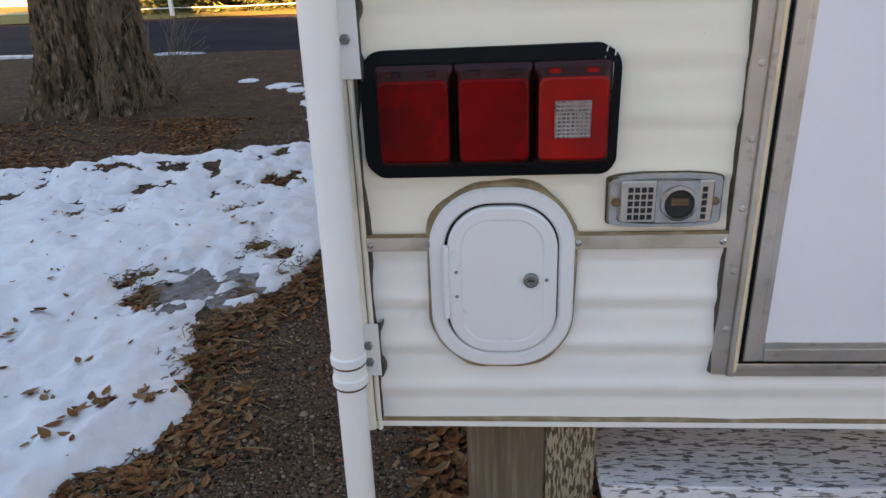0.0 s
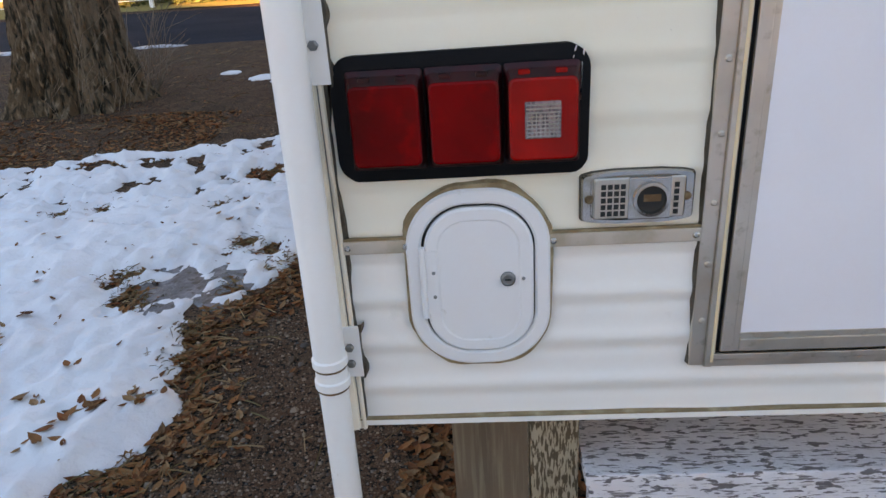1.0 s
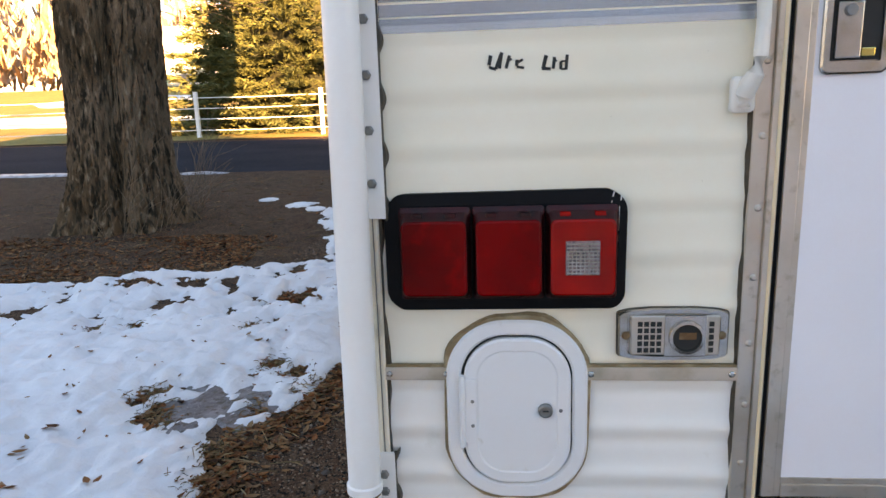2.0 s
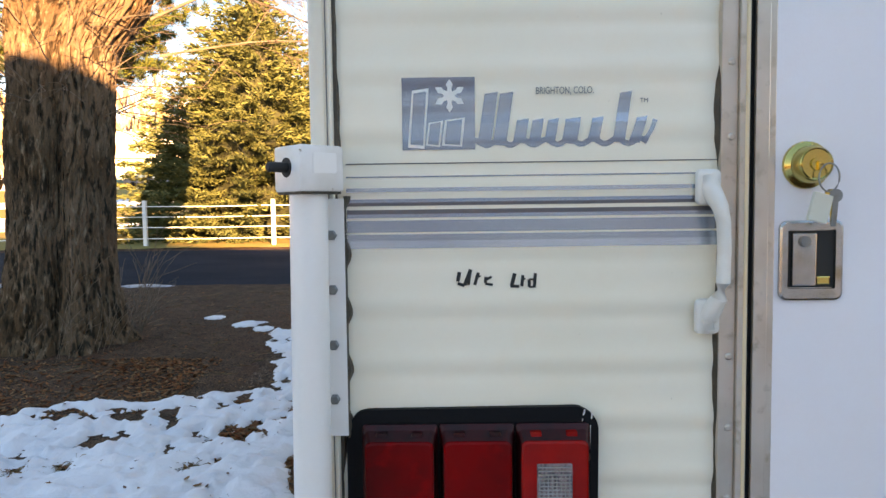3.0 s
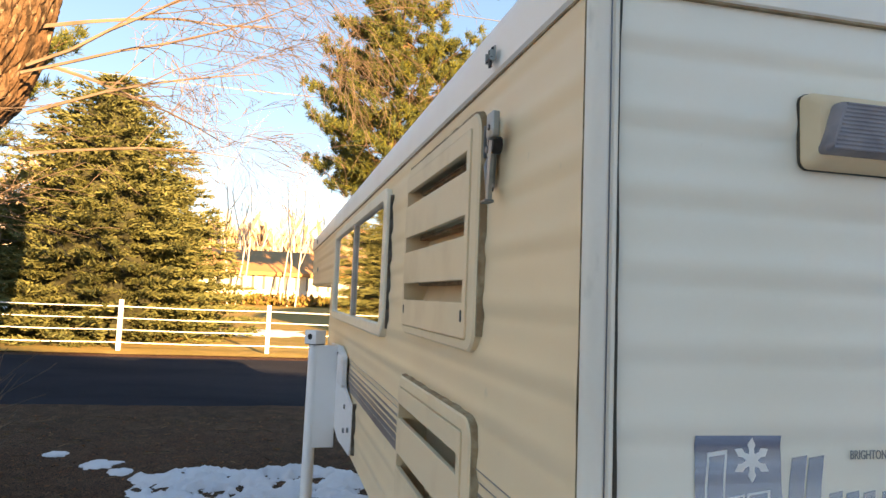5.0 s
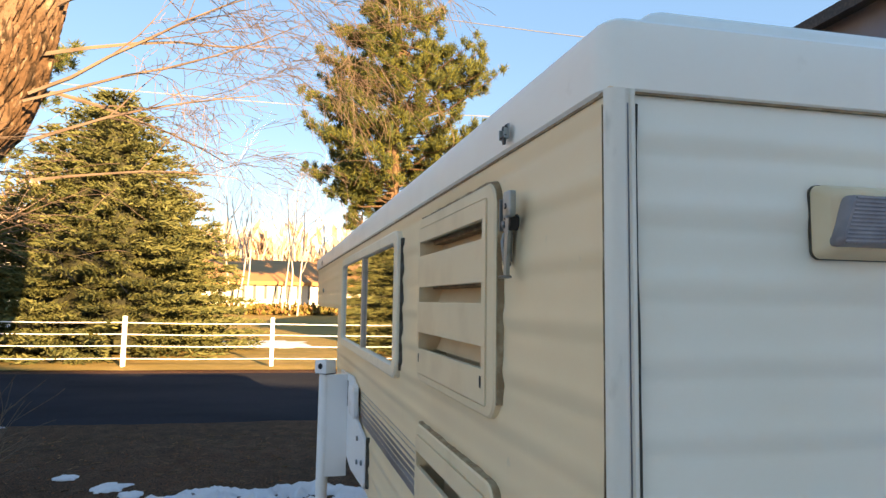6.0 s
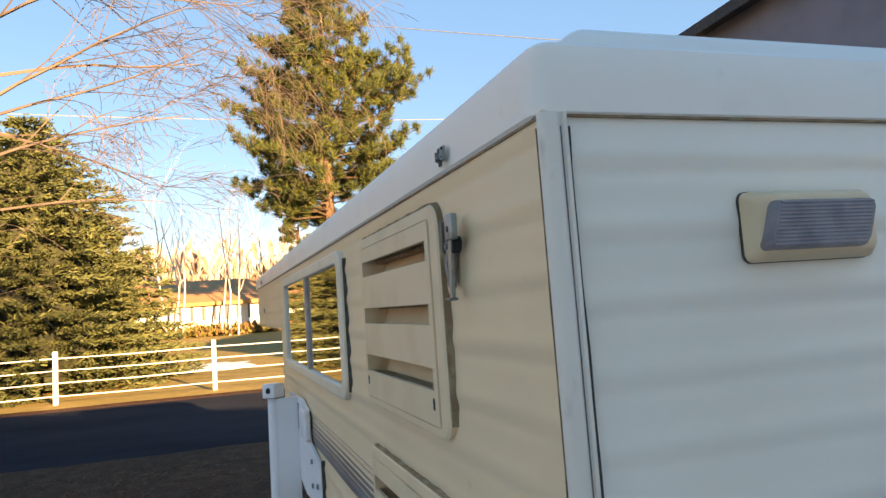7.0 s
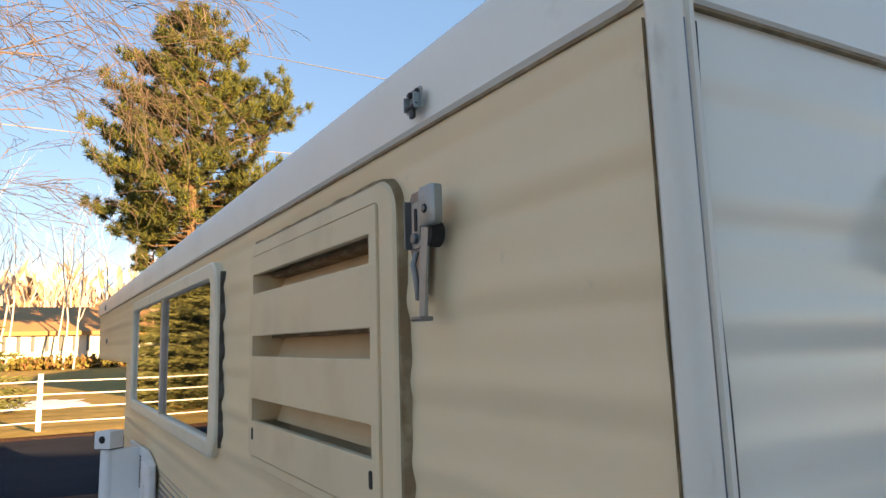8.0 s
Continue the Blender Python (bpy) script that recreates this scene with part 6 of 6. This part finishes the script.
for x, height in ((-4.0, 6.6), (-3.55, 6.2), (-3.2, 7.2), (-1.25, 6.4), (-0.8, 7.4), (-0.35, 7.0)):
    vs, fs = [], []
    grow(vs, fs, Vector((x, 38.2, ground_z(x, 38.2))), Vector((0, 0, 1)), height, 0.06, 1, -0.06, rnd)
    tagged(bulk("birch_tree", vs, fs, BIRCH), "slim pale leafless birch before the building", "tree", "near birches")
for k in range(9):
    x, y = -6.0 + k * 0.95 + rnd.uniform(-0.3, 0.3), 38.8 + rnd.uniform(-0.5, 0.5)
    vs, fs = [], []
    for _ in range(150):
        c = Vector((x + rnd.gauss(0, 0.5), y + rnd.gauss(0, 0.3), ground_z(x, y) + abs(rnd.gauss(0.15, 0.15))))
        blades(vs, fs, c, Vector((0, 0, 1)), 4, 0.3, 0.08, 0.7, rnd)
    tagged(bulk("shrub", vs, fs, BUSH), "low rusty and green shrub before the building", "shrub", "far shrubs")
# hill line with haze mixed into its colour, and far woods
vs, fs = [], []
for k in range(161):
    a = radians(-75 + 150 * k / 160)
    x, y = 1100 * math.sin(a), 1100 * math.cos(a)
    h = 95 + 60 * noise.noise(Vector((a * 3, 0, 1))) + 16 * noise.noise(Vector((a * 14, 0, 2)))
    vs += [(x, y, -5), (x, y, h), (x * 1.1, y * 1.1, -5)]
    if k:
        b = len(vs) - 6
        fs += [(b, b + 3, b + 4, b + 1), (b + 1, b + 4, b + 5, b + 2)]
tagged(bulk("backdrop_hills", vs, fs, HILL, None, True), "hills on the horizon, haze painted in as a pale colour", "hills", kind="structure")
vs, fs = [], []
for k in range(1000):
    a = radians(rnd.uniform(-60, 40))
    r = rnd.uniform(110, 170)
    p = Vector((r * math.sin(a), r * math.cos(a), 4.6))
    L = rnd.uniform(6, 14) if a > -0.2 else rnd.uniform(10, 24)
    for _ in range(9):
        blades(vs, fs, p + Vector((rnd.gauss(0, 1.5), 0, L * rnd.uniform(0.1, 0.8))), Vector((0, 0, 1)), 2, 3.4, 0.5, 0.35, rnd)
tagged(bulk("far_woods", vs, fs, island_vary(mat("winter_woods", (0.3, 0.22, 0.16), 0.9), [(0.3, 0.2, 0.14), (0.42, 0.33, 0.26), (0.36, 0.2, 0.1)])), "bare winter woods far off", "woods", kind="stuff")
# overhead cables
for p, q, sag, r in (((-26, 34, 13.5), (19, 34, 13.2), 0.7, 0.022), ((-10.4, 46, 24.5), (17.6, 20.8, 11.8), 0.3, 0.02)):
    bm = bmesh.new()
    a, b = Vector(p), Vector(q)
    tube(bm, [a.lerp(b, t) - Vector((0, 0, sag * 4 * t * (1 - t))) for t in [k / 16 for k in range(17)]], [r] * 17, 5)
    tagged(part("overhead_cable", bm, LINE), "thin overhead cable across the sky", "cable")
